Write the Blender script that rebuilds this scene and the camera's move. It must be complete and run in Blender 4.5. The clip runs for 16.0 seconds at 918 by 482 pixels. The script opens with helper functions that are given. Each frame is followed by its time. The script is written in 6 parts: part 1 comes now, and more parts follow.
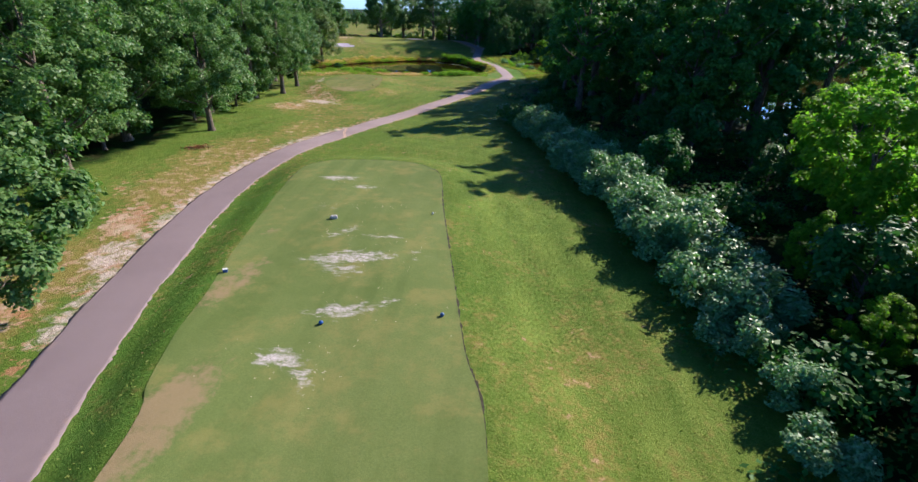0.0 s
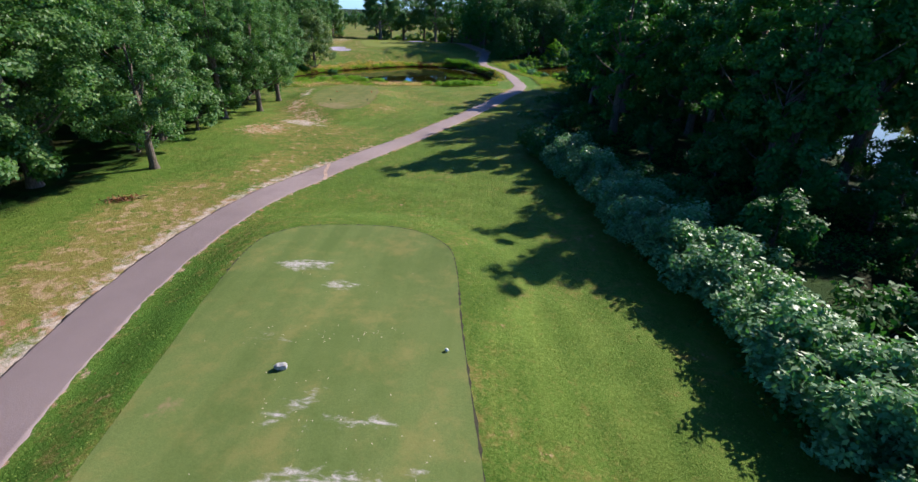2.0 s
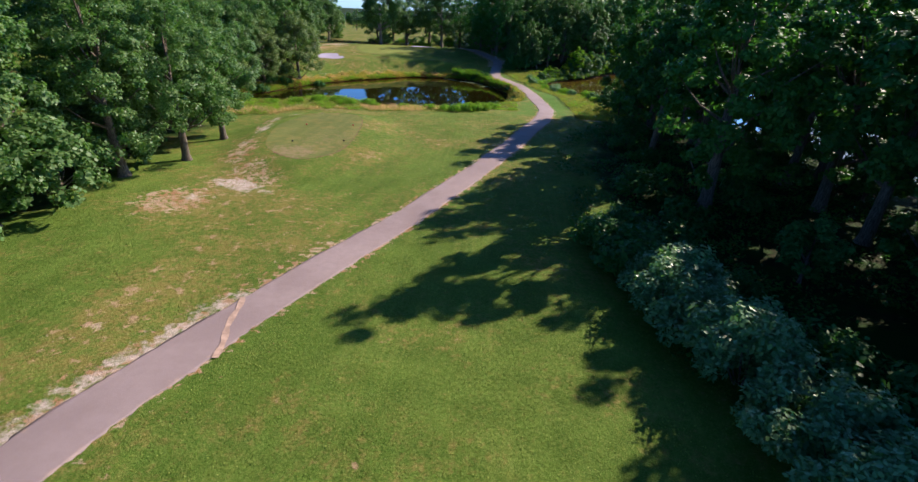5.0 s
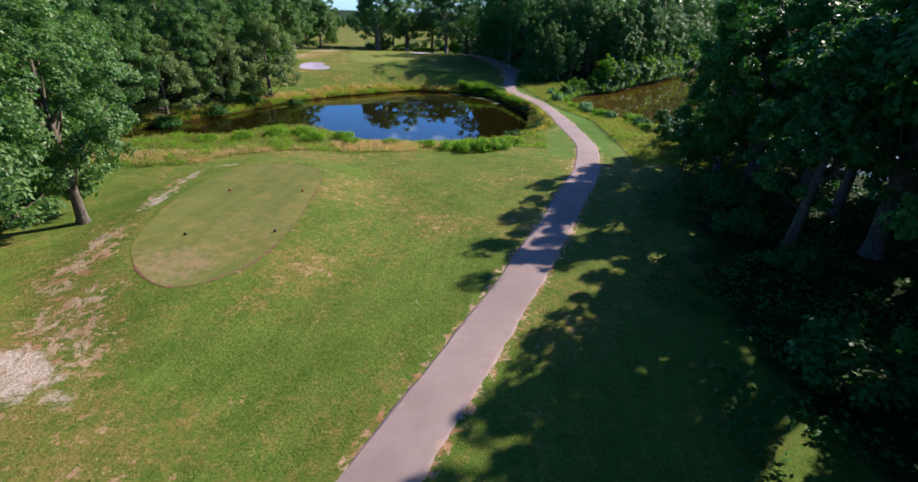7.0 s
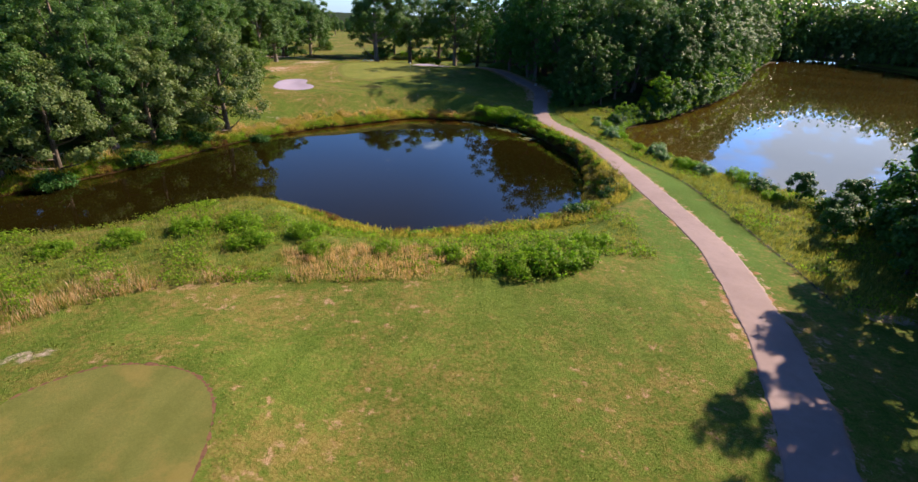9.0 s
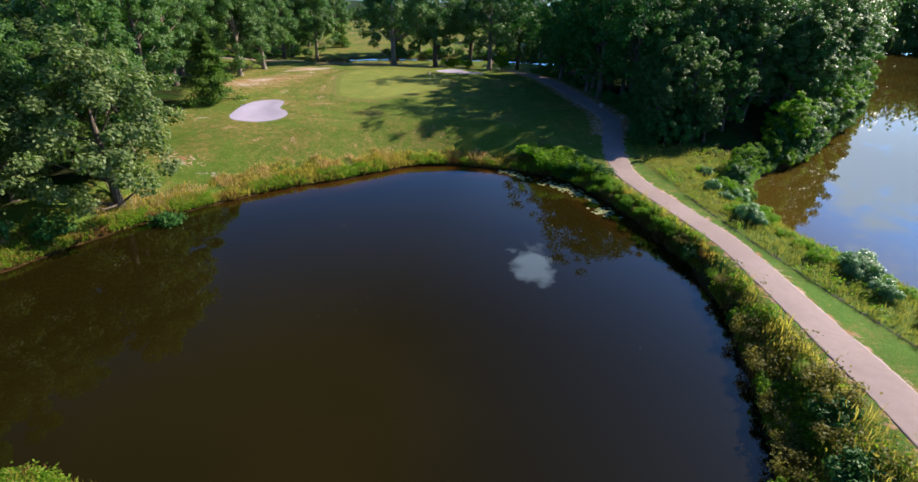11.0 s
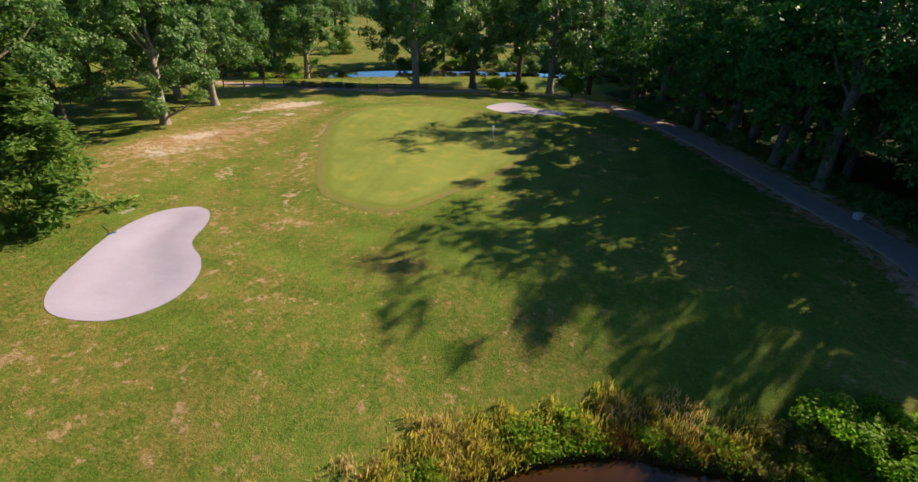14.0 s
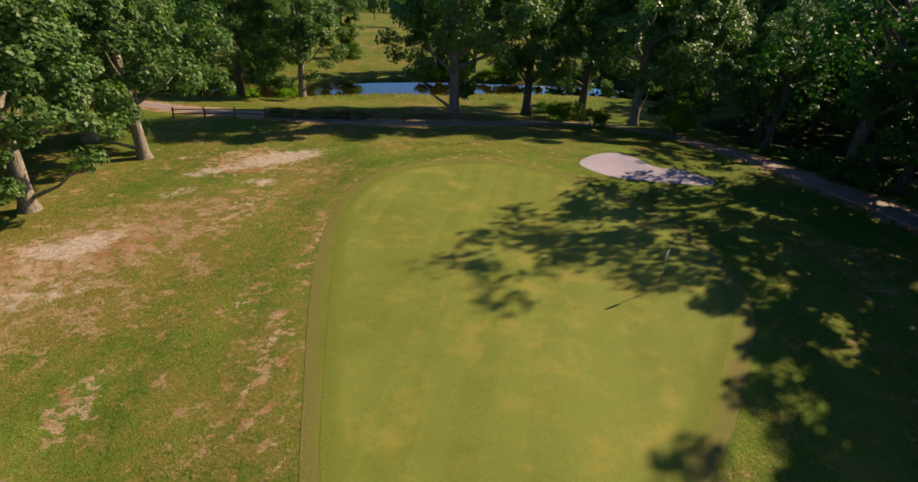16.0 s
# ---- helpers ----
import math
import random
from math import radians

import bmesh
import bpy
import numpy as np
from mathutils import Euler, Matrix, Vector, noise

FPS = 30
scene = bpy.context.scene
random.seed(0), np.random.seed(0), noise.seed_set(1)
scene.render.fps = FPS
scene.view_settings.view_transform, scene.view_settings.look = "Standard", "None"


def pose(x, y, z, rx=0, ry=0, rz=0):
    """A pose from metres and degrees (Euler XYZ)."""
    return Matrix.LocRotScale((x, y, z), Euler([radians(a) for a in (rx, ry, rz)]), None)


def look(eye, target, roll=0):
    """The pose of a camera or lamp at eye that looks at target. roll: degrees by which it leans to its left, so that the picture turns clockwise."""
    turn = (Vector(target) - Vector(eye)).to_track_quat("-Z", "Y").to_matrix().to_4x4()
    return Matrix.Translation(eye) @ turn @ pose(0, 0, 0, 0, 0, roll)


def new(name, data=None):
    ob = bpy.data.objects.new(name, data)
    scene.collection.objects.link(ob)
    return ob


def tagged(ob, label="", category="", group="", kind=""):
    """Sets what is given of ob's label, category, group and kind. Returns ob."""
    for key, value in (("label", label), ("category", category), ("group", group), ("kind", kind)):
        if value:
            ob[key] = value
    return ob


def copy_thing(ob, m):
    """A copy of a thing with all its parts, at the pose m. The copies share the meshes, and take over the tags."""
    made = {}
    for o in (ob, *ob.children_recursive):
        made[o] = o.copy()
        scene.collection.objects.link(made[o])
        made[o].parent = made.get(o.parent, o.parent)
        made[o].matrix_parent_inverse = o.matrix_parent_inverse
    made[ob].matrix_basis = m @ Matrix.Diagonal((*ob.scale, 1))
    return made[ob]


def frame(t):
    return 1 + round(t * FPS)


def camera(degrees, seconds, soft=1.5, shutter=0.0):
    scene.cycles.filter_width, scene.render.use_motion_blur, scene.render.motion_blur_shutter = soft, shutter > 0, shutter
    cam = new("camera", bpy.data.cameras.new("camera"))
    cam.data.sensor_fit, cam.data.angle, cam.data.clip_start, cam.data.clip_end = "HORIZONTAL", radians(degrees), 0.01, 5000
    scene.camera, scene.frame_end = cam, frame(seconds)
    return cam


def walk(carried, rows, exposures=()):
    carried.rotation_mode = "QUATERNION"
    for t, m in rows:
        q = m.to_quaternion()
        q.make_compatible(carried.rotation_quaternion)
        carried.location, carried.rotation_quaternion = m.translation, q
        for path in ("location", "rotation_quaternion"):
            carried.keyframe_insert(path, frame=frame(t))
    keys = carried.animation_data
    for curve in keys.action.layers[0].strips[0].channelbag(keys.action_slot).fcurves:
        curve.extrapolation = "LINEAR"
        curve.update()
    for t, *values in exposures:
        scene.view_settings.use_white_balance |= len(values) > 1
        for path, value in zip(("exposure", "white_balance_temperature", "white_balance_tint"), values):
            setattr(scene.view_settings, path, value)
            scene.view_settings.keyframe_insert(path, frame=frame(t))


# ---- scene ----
# ---- the camera and its flight ----
cam = camera(86.0, 16.0)
PATH = [
    (0, (6.074, -17.144, 12.215), (5.962, -15.341, 11.357), 2.0),
    (0.5, (5.575, -13.847, 12.221), (5.461, -12.044, 11.362), 1.9),
    (1, (5.107, -10.744, 12.299), (4.991, -8.942, 11.438), 2.0),
    (1.5, (4.594, -7.754, 12.413), (4.478, -5.952, 11.553), 2.0),
    (2, (4.022, -4.599, 12.352), (3.907, -2.796, 11.494), 2.0),
    (2.5, (3.581, -1.294, 12.422), (3.464, 0.508, 11.562), 2.0),
    (3, (3.177, 1.776, 12.582), (3.059, 3.578, 11.721), 2.1),
    (3.5, (2.716, 4.826, 12.743), (2.598, 6.628, 11.882), 2.1),
    (4, (2.132, 8.144, 12.901), (2.014, 9.946, 12.041), 2.3),
    (6.5, (0.617, 31.537, 12.536), (0.464, 33.338, 11.680), 2.2),
    (7, (-0.612, 37.552, 12.500), (-0.767, 39.354, 11.646), 2.1),
    (7.5, (-1.813, 43.667, 12.501), (-1.969, 45.469, 11.647), 2.0),
    (8, (-3.109, 49.679, 12.561), (-3.266, 51.482, 11.710), 1.9),
    (8.5, (-4.443, 55.350, 12.788), (-4.601, 57.154, 11.939), 2.1),
    (9, (-5.848, 61.531, 12.663), (-6.003, 63.338, 11.819), 2.5),
    (11.5, (-10.230, 96.660, 13.404), (-10.535, 98.422, 12.508), 1.6),
    (12, (-12.578, 102.851, 13.369), (-12.887, 104.610, 12.470), 1.6),
    (12.5, (-15.193, 108.758, 13.414), (-15.496, 110.517, 12.511), 1.9),
    (13, (-17.711, 114.765, 13.672), (-18.010, 116.523, 12.767), 2.0),
    (13.5, (-20.130, 120.336, 13.624), (-20.424, 122.093, 12.714), 2.0),
    (14, (-22.506, 126.395, 13.405), (-22.800, 128.150, 12.492), 2.1),
    (14.5, (-25.087, 132.702, 13.154), (-25.382, 134.455, 12.236), 2.3),
    (15, (-27.702, 138.777, 12.785), (-27.997, 140.528, 11.864), 2.6),
    (15.5, (-30.315, 144.397, 12.425), (-30.614, 146.146, 11.504), 2.9),
    (16, (-32.951, 149.522, 12.381), (-33.239, 151.273, 11.459), 3.3),
]
EXPOSURES = [(0, 0.97, 4650, -2), (2, 0.88, 4550, -5), (4, 0.86, 4900, 1), (6.5, 0.92, 4650, -4), (7.5, 0.9, 4950, 0), (9, 0.9, 5400, 4), (11.5, 1.04, 4900, -10), (12.5, 1.1, 5200, -14), (13.5, 1.06, 5500, -13), (14.5, 0.78, 5750, -8), (16, 0.48, 6000, -8)]
walk(cam, [(t, look(eye, target, roll)) for t, eye, target, roll in PATH], EXPOSURES)

# ---- sky and sun ----
SUN_HEIGHT, SUN_TURN = 32.0, 48.0  # degrees above the horizon, degrees from straight ahead towards the right
world = bpy.data.worlds.new("sky")
scene.world = world
world.use_nodes = True
wt = world.node_tree
wt.nodes.clear()
sky = wt.nodes.new("ShaderNodeTexSky")
sky.sky_type, sky.sun_disc = "NISHITA", False
sky.sun_elevation, sky.sun_rotation = radians(SUN_HEIGHT), radians(SUN_TURN)
sky.air_density, sky.dust_density, sky.ozone_density = 0.8, 0.3, 5.0
coord = wt.nodes.new("ShaderNodeTexCoord")
stretch = wt.nodes.new("ShaderNodeMapping")
stretch.inputs["Scale"].default_value = (1.0, 1.0, 2.6)
puff = wt.nodes.new("ShaderNodeTexNoise")
puff.inputs["Scale"].default_value, puff.inputs["Detail"].default_value, puff.inputs["Roughness"].default_value = 1.7, 5, 0.5
cover = wt.nodes.new("ShaderNodeMapRange")
cover.inputs["From Min"].default_value, cover.inputs["From Max"].default_value = 0.80, 0.96
white = wt.nodes.new("ShaderNodeMix")
white.data_type = "RGBA"
back = wt.nodes.new("ShaderNodeBackground")
back.inputs["Strength"].default_value = 0.042
wout = wt.nodes.new("ShaderNodeOutputWorld")
wt.links.new(coord.outputs["Generated"], stretch.inputs["Vector"])
wt.links.new(stretch.outputs["Vector"], puff.inputs["Vector"])
# more cloud low in the sky to the right, over the lake
split = wt.nodes.new("ShaderNodeSeparateXYZ")
wt.links.new(coord.outputs["Generated"], split.inputs["Vector"])
side = wt.nodes.new("ShaderNodeMapRange")
for key, v in (("From Min", 0.36), ("From Max", 0.5), ("To Min", 0.0), ("To Max", 0.40)):
    side.inputs[key].default_value = v
wt.links.new(split.outputs["X"], side.inputs["Value"])
low = wt.nodes.new("ShaderNodeMapRange")
for key, v in (("From Min", 0.24), ("From Max", 0.40), ("To Min", 0.0), ("To Max", -0.35)):
    low.inputs[key].default_value = v
wt.links.new(split.outputs["Z"], low.inputs["Value"])
thin = wt.nodes.new("ShaderNodeMath")
thin.operation = "ADD"
wt.links.new(side.outputs["Result"], thin.inputs[0])
wt.links.new(low.outputs["Result"], thin.inputs[1])
gather = wt.nodes.new("ShaderNodeMath")
gather.operation = "ADD"
wt.links.new(puff.outputs["Fac"], gather.inputs[0])
wt.links.new(thin.outputs[0], gather.inputs[1])
wt.links.new(cover.outputs["Result"], white.inputs["Factor"])
# the clear sky pales towards the horizon
pale_low = wt.nodes.new("ShaderNodeMapRange")
for key, v in (("From Min", 0.24), ("From Max", 0.6), ("To Min", 2.3), ("To Max", 0.38)):
    pale_low.inputs[key].default_value = v
wt.links.new(split.outputs["Z"], pale_low.inputs["Value"])
graded = wt.nodes.new("ShaderNodeVectorMath")
graded.operation = "SCALE"
deep = wt.nodes.new("ShaderNodeVectorMath")
deep.operation = "MULTIPLY"
deep.inputs[1].default_value = (0.92, 0.94, 1.08)
wt.links.new(sky.outputs["Color"], deep.inputs[0])
wt.links.new(deep.outputs["Vector"], graded.inputs[0])
# and is brighter round the sun
glare = wt.nodes.new("ShaderNodeVectorMath")
glare.operation = "DISTANCE"
wt.links.new(coord.outputs["Generated"], glare.inputs[0])
glare.inputs[1].default_value = (math.sin(radians(SUN_TURN)) * math.cos(radians(SUN_HEIGHT)), math.cos(radians(SUN_TURN)) * math.cos(radians(SUN_HEIGHT)), math.sin(radians(SUN_HEIGHT)))
halo = wt.nodes.new("ShaderNodeMapRange")
for key, v in (("From Min", 0.1), ("From Max", 0.9), ("To Min", 2.8), ("To Max", 0.0)):
    halo.inputs[key].default_value = v
wt.links.new(glare.outputs["Value"], halo.inputs["Value"])
bright = wt.nodes.new("ShaderNodeMath")
bright.operation = "ADD"
wt.links.new(pale_low.outputs["Result"], bright.inputs[0])
wt.links.new(halo.outputs["Result"], bright.inputs[1])
wt.links.new(bright.outputs[0], graded.inputs["Scale"])
# one small cloud stands alone ahead, above the far trees
aim = wt.nodes.new("ShaderNodeVectorMath")
aim.operation = "DISTANCE"
wt.links.new(coord.outputs["Generated"], aim.inputs[0])
aim.inputs[1].default_value = (0.01, 0.878, 0.478)
lone = wt.nodes.new("ShaderNodeMapRange")
for key, v in (("From Min", 0.0), ("From Max", 0.16), ("To Min", 0.82), ("To Max", 0.0)):
    lone.inputs[key].default_value = v
wt.links.new(aim.outputs["Value"], lone.inputs["Value"])
heap = wt.nodes.new("ShaderNodeMath")
heap.operation = "ADD"
curl = wt.nodes.new("ShaderNodeTexNoise")
curl.inputs["Scale"].default_value, curl.inputs["Detail"].default_value, curl.inputs["Roughness"].default_value = 13.0, 5, 0.6
wt.links.new(stretch.outputs["Vector"], curl.inputs["Vector"])
frayed = wt.nodes.new("ShaderNodeMath")
frayed.operation = "MULTIPLY_ADD"
frayed.inputs[1].default_value = 1.1
wt.links.new(curl.outputs["Fac"], frayed.inputs[0])
wt.links.new(gather.outputs[0], frayed.inputs[2])
ragged = wt.nodes.new("ShaderNodeMath")
ragged.inputs[1].default_value = -0.55
wt.links.new(frayed.outputs[0], ragged.inputs[0])
wt.links.new(ragged.outputs[0], heap.inputs[0])
wt.links.new(lone.outputs["Result"], heap.inputs[1])
wt.links.new(heap.outputs[0], cover.inputs["Value"])
# clouds are dull near the horizon and bright higher up
lit = wt.nodes.new("ShaderNodeMapRange")
for key, v in (("From Min", 0.2), ("From Max", 0.45), ("To Min", 15.0), ("To Max", 30.0)):
    lit.inputs[key].default_value = v
wt.links.new(split.outputs["Z"], lit.inputs["Value"])
vapour = wt.nodes.new("ShaderNodeVectorMath")
vapour.operation = "SCALE"
vapour.inputs[0].default_value = (1.0, 1.02, 1.2)
wt.links.new(lit.outputs["Result"], vapour.inputs["Scale"])
wt.links.new(vapour.outputs["Vector"], white.inputs["B"])
wt.links.new(graded.outputs["Vector"], white.inputs["A"])
wt.links.new(white.outputs["Result"], back.inputs["Color"])
wt.links.new(back.outputs["Background"], wout.inputs["Surface"])

sun_way = Vector((math.sin(radians(SUN_TURN)) * math.cos(radians(SUN_HEIGHT)), math.cos(radians(SUN_TURN)) * math.cos(radians(SUN_HEIGHT)), math.sin(radians(SUN_HEIGHT))))
sun = new("sun", bpy.data.lights.new("sun", "SUN"))
sun.data.energy, sun.data.angle, sun.data.color = 5.5, radians(0.53), (1.0, 0.67, 0.43)
sun.matrix_world = look(sun_way * 300, (0, 0, 0))


# ---- materials ----
class Nodes:
    """A few shorthands for a node material."""

    def __init__(self, name):
        self.mat = bpy.data.materials.new(name)
        self.mat.use_nodes = True
        self.t = self.mat.node_tree
        self.t.nodes.clear()
        self.out = self.t.nodes.new("ShaderNodeOutputMaterial")

    def put(self, socket, value):
        if isinstance(value, bpy.types.NodeSocket):
            self.t.links.new(value, socket)
        elif value is not None:
            if isinstance(value, tuple) and len(value) == 3 and socket.type == "RGBA":
                value = (*value, 1)
            socket.default_value = value

    def place(self):
        return self.t.nodes.new("ShaderNodeTexCoord").outputs["Object"]

    def mapped(self, scale, vec=None, turn=0.0):
        n = self.t.nodes.new("ShaderNodeMapping")
        self.put(n.inputs["Vector"], vec or self.place())
        n.inputs["Scale"].default_value = scale
        n.inputs["Rotation"].default_value = (0, 0, radians(turn))
        return n.outputs["Vector"]

    def noise(self, scale, detail=4, rough=0.55, vec=None, warp=0.0):
        n = self.t.nodes.new("ShaderNodeTexNoise")
        self.put(n.inputs["Vector"], vec or self.place())
        n.inputs["Scale"].default_value, n.inputs["Detail"].default_value = scale, detail
        n.inputs["Roughness"].default_value, n.inputs["Distortion"].default_value = rough, warp
        return n.outputs["Fac"]

    def cells(self, scale, vec=None):
        n = self.t.nodes.new("ShaderNodeTexVoronoi")
        self.put(n.inputs["Vector"], vec or self.place())
        n.inputs["Scale"].default_value = scale
        return n.outputs["Distance"]

    def span(self, value, lo, hi, a=0.0, b=1.0):
        n = self.t.nodes.new("ShaderNodeMapRange")
        n.interpolation_type = "SMOOTHSTEP"
        self.put(n.inputs["Value"], value)
        for key, v in (("From Min", lo), ("From Max", hi), ("To Min", a), ("To Max", b)):
            n.inputs[key].default_value = v
        return n.outputs["Result"]

    def math(self, op, a, b=0.0):
        n = self.t.nodes.new("ShaderNodeMath")
        n.operation = op
        self.put(n.inputs[0], a)
        self.put(n.inputs[1], b)
        return n.outputs[0]

    def mix(self, fac, a, b, blend="MIX"):
        n = self.t.nodes.new("ShaderNodeMix")
        n.data_type, n.blend_type = "RGBA", blend
        self.put(n.inputs["Factor"], fac)
        self.put(n.inputs["A"], a)
        self.put(n.inputs["B"], b)
        return n.outputs["Result"]

    def attr(self, name):
        n = self.t.nodes.new("ShaderNodeAttribute")
        n.attribute_name = name
        return n.outputs["Fac"]

    def island(self):
        return self.t.nodes.new("ShaderNodeNewGeometry").outputs["Random Per Island"]

    def chance(self):
        return self.t.nodes.new("ShaderNodeObjectInfo").outputs["Random"]

    def bump(self, value, strength, distance):
        n = self.t.nodes.new("ShaderNodeBump")
        n.inputs["Strength"].default_value, n.inputs["Distance"].default_value = strength, distance
        self.put(n.inputs["Height"], value)
        return n.outputs["Normal"]

    def principled(self, colour, rough=0.8, metal=0.0, spec=0.5, normal=None, **more):
        n = self.t.nodes.new("ShaderNodeBsdfPrincipled")
        for key, v in (("Base Color", colour), ("Roughness", rough), ("Metallic", metal), ("Specular IOR Level", spec), ("Normal", normal)):
            self.put(n.inputs[key], v)
        for key, v in more.items():
            self.put(n.inputs[key.replace("_", " ")], v)
        return n.outputs["BSDF"]

    def done(self, shader):
        self.t.links.new(shader, self.out.inputs["Surface"])
        return self.mat


def plain(name, colour, rough=0.6, metal=0.0, grain=0.25, scale=8.0):
    n = Nodes(name)
    dark = tuple(c * (1 - grain) for c in colour)
    light = tuple(min(1, c * (1 + grain)) for c in colour)
    f = n.noise(scale, 5, 0.6)
    return n.done(n.principled(n.mix(n.span(f, 0.3, 0.7), dark, light), rough, metal, normal=n.bump(f, 0.3, 0.01)))


def leaf_material(name, dark, light, rough=0.5, clear=0.34, spec=0.12, shine=(1.15, 1.5, 0.45)):
    """Leaves: each its own tint, with a wax gloss, letting light through."""
    n = Nodes(name)
    tint = n.mix(n.island(), dark, light)
    tint = n.mix(n.span(n.chance(), 0, 1, 0.0, 0.35), tint, tuple(0.5 * (a + b) * f for a, b, f in zip(dark, light, (1.0, 1.05, 0.85))))
    body = n.principled(tint, rough, spec=spec)
    glow = n.t.nodes.new("ShaderNodeBsdfTranslucent")
    n.put(glow.inputs["Color"], n.mix(1.0, tint, shine, "MULTIPLY"))
    both = n.t.nodes.new("ShaderNodeMixShader")
    both.inputs[0].default_value = clear
    n.t.links.new(body, both.inputs[1])
    n.t.links.new(glow.outputs[0], both.inputs[2])
    return n.done(both.outputs[0])


def soil_colours(n):
    """Bare sandy soil, from orange-brown to a pale bleached crust."""
    return n.mix(n.span(n.noise(0.9, 5, 0.6), 0.35, 0.65), (0.34, 0.19, 0.09), (0.50, 0.38, 0.27))


def turf_material():
    n = Nodes("rough_turf")
    big, mid, fine = n.noise(0.045, 4, 0.6), n.noise(0.6, 5, 0.65), n.noise(9.0, 5, 0.7)
    blades = n.noise(34.0, 3, 0.7)
    green = n.mix(n.span(big, 0.35, 0.65), (0.096, 0.188, 0.018), (0.154, 0.238, 0.030))
    green = n.mix(n.span(mid, 0.3, 0.72), n.mix(0.75, green, (0.07, 0.12, 0.013)), green)
    green = n.mix(n.span(fine, 0.35, 0.75), green, n.mix(0.5, green, (0.20, 0.235, 0.042)))
    green = n.mix(n.span(blades, 0.35, 0.5), n.mix(0.55, green, (0.02, 0.05, 0.006)), green)
    tuft = n.noise(3.2, 5, 0.7)
    green = n.mix(n.span(tuft, 0.38, 0.62, 0.35, 0.0), green, n.mix(0.6, green, (0.045, 0.095, 0.008)))
    rows = n.math("MULTIPLY", n.noise(1.0, 3, 0.6, n.mapped((2.6, 0.07, 1.0), turn=4)), n.span(n.noise(0.11, 3, 0.5), 0.4, 0.6, 0.75, 1.0))
    green = n.mix(n.span(rows, 0.45, 0.66, 0.0, 0.3), green, (0.23, 0.27, 0.05))
    speck = n.noise(17.0, 3, 0.8)
    clod = n.noise(6.5, 4, 0.75)
    green = n.mix(n.span(clod, 0.36, 0.5, 0.5, 0.0), green, n.mix(0.6, green, (0.04, 0.075, 0.008)))
    green = n.mix(n.span(clod, 0.54, 0.68, 0.0, 0.4), green, (0.24, 0.265, 0.06))
    green = n.mix(n.span(speck, 0.50, 0.68, 0.0, 0.55), green, (0.235, 0.268, 0.066))
    green = n.mix(n.span(tuft, 0.55, 0.72, 0.0, 0.6), green, (0.21, 0.235, 0.038))
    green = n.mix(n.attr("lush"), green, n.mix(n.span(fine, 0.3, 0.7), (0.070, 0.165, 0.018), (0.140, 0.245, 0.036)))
    green = n.mix(n.math("MULTIPLY", n.attr("mow"), n.span(n.noise(0.22, 3, 0.5), 0.35, 0.6, 0.25, 0.85)), green, n.mix(0.55, green, (0.25, 0.32, 0.055)))
    straw = n.mix(n.span(fine, 0.3, 0.7), (0.20, 0.152, 0.038), (0.31, 0.25, 0.078))
    blotch = n.noise(0.42, 5, 0.62)
    green = n.mix(n.span(blotch, 0.42, 0.62, 0.55, 0.0), green, n.mix(0.55, green, (0.075, 0.125, 0.012)))
    dry = n.span(n.math("ADD", n.math("MULTIPLY", n.attr("dry"), 0.85), n.math("ADD", n.math("ADD", n.math("MULTIPLY", n.math("SUBTRACT", n.noise(1.3, 6, 0.7), 0.5), 1.7), n.math("MULTIPLY", n.math("SUBTRACT", n.noise(4.0, 4, 0.7), 0.5), 1.3)), n.math("MULTIPLY", n.math("SUBTRACT", n.noise(0.14, 4, 0.6), 0.45), 1.6))), 0.2, 0.85)
    green = n.mix(n.math("MULTIPLY", dry, 0.8), green, straw)
    bare = n.span(n.math("ADD", n.attr("bare"), n.math("MULTIPLY", n.math("SUBTRACT", n.noise(1.9, 7, 0.68, warp=0.4), 0.5), 1.9)), 0.46, 0.62)
    colour = n.mix(bare, green, soil_colours(n))
    scar = n.span(n.math("ADD", n.math("MULTIPLY", dry, 0.30), n.noise(1.15, 6, 0.62, warp=0.3)), 0.77, 0.92)
    colour = n.mix(n.math("MULTIPLY", scar, 0.8), colour, n.mix(n.span(fine, 0.3, 0.7), (0.35, 0.225, 0.125), (0.48, 0.345, 0.225)))
    pale = n.mix(n.span(fine, 0.3, 0.7), (0.47, 0.37, 0.32), (0.66, 0.56, 0.51))
    sandy = n.span(n.math("ADD", n.attr("pale"), n.math("MULTIPLY", n.math("SUBTRACT", n.noise(1.8, 7, 0.66, warp=0.5), 0.5), 1.6)), 0.36, 0.74)
    sandy = n.math("MULTIPLY", sandy, n.span(n.noise(5.0, 5, 0.7), 0.3, 0.6, 0.5, 1.0))
    colour = n.mix(sandy, colour, pale)
    # leaf litter and dark grass, blackened to paint in the woods' deep shade
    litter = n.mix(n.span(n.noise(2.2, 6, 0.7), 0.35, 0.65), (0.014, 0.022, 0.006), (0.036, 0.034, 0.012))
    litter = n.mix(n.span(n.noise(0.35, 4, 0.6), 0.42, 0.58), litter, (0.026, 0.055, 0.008))
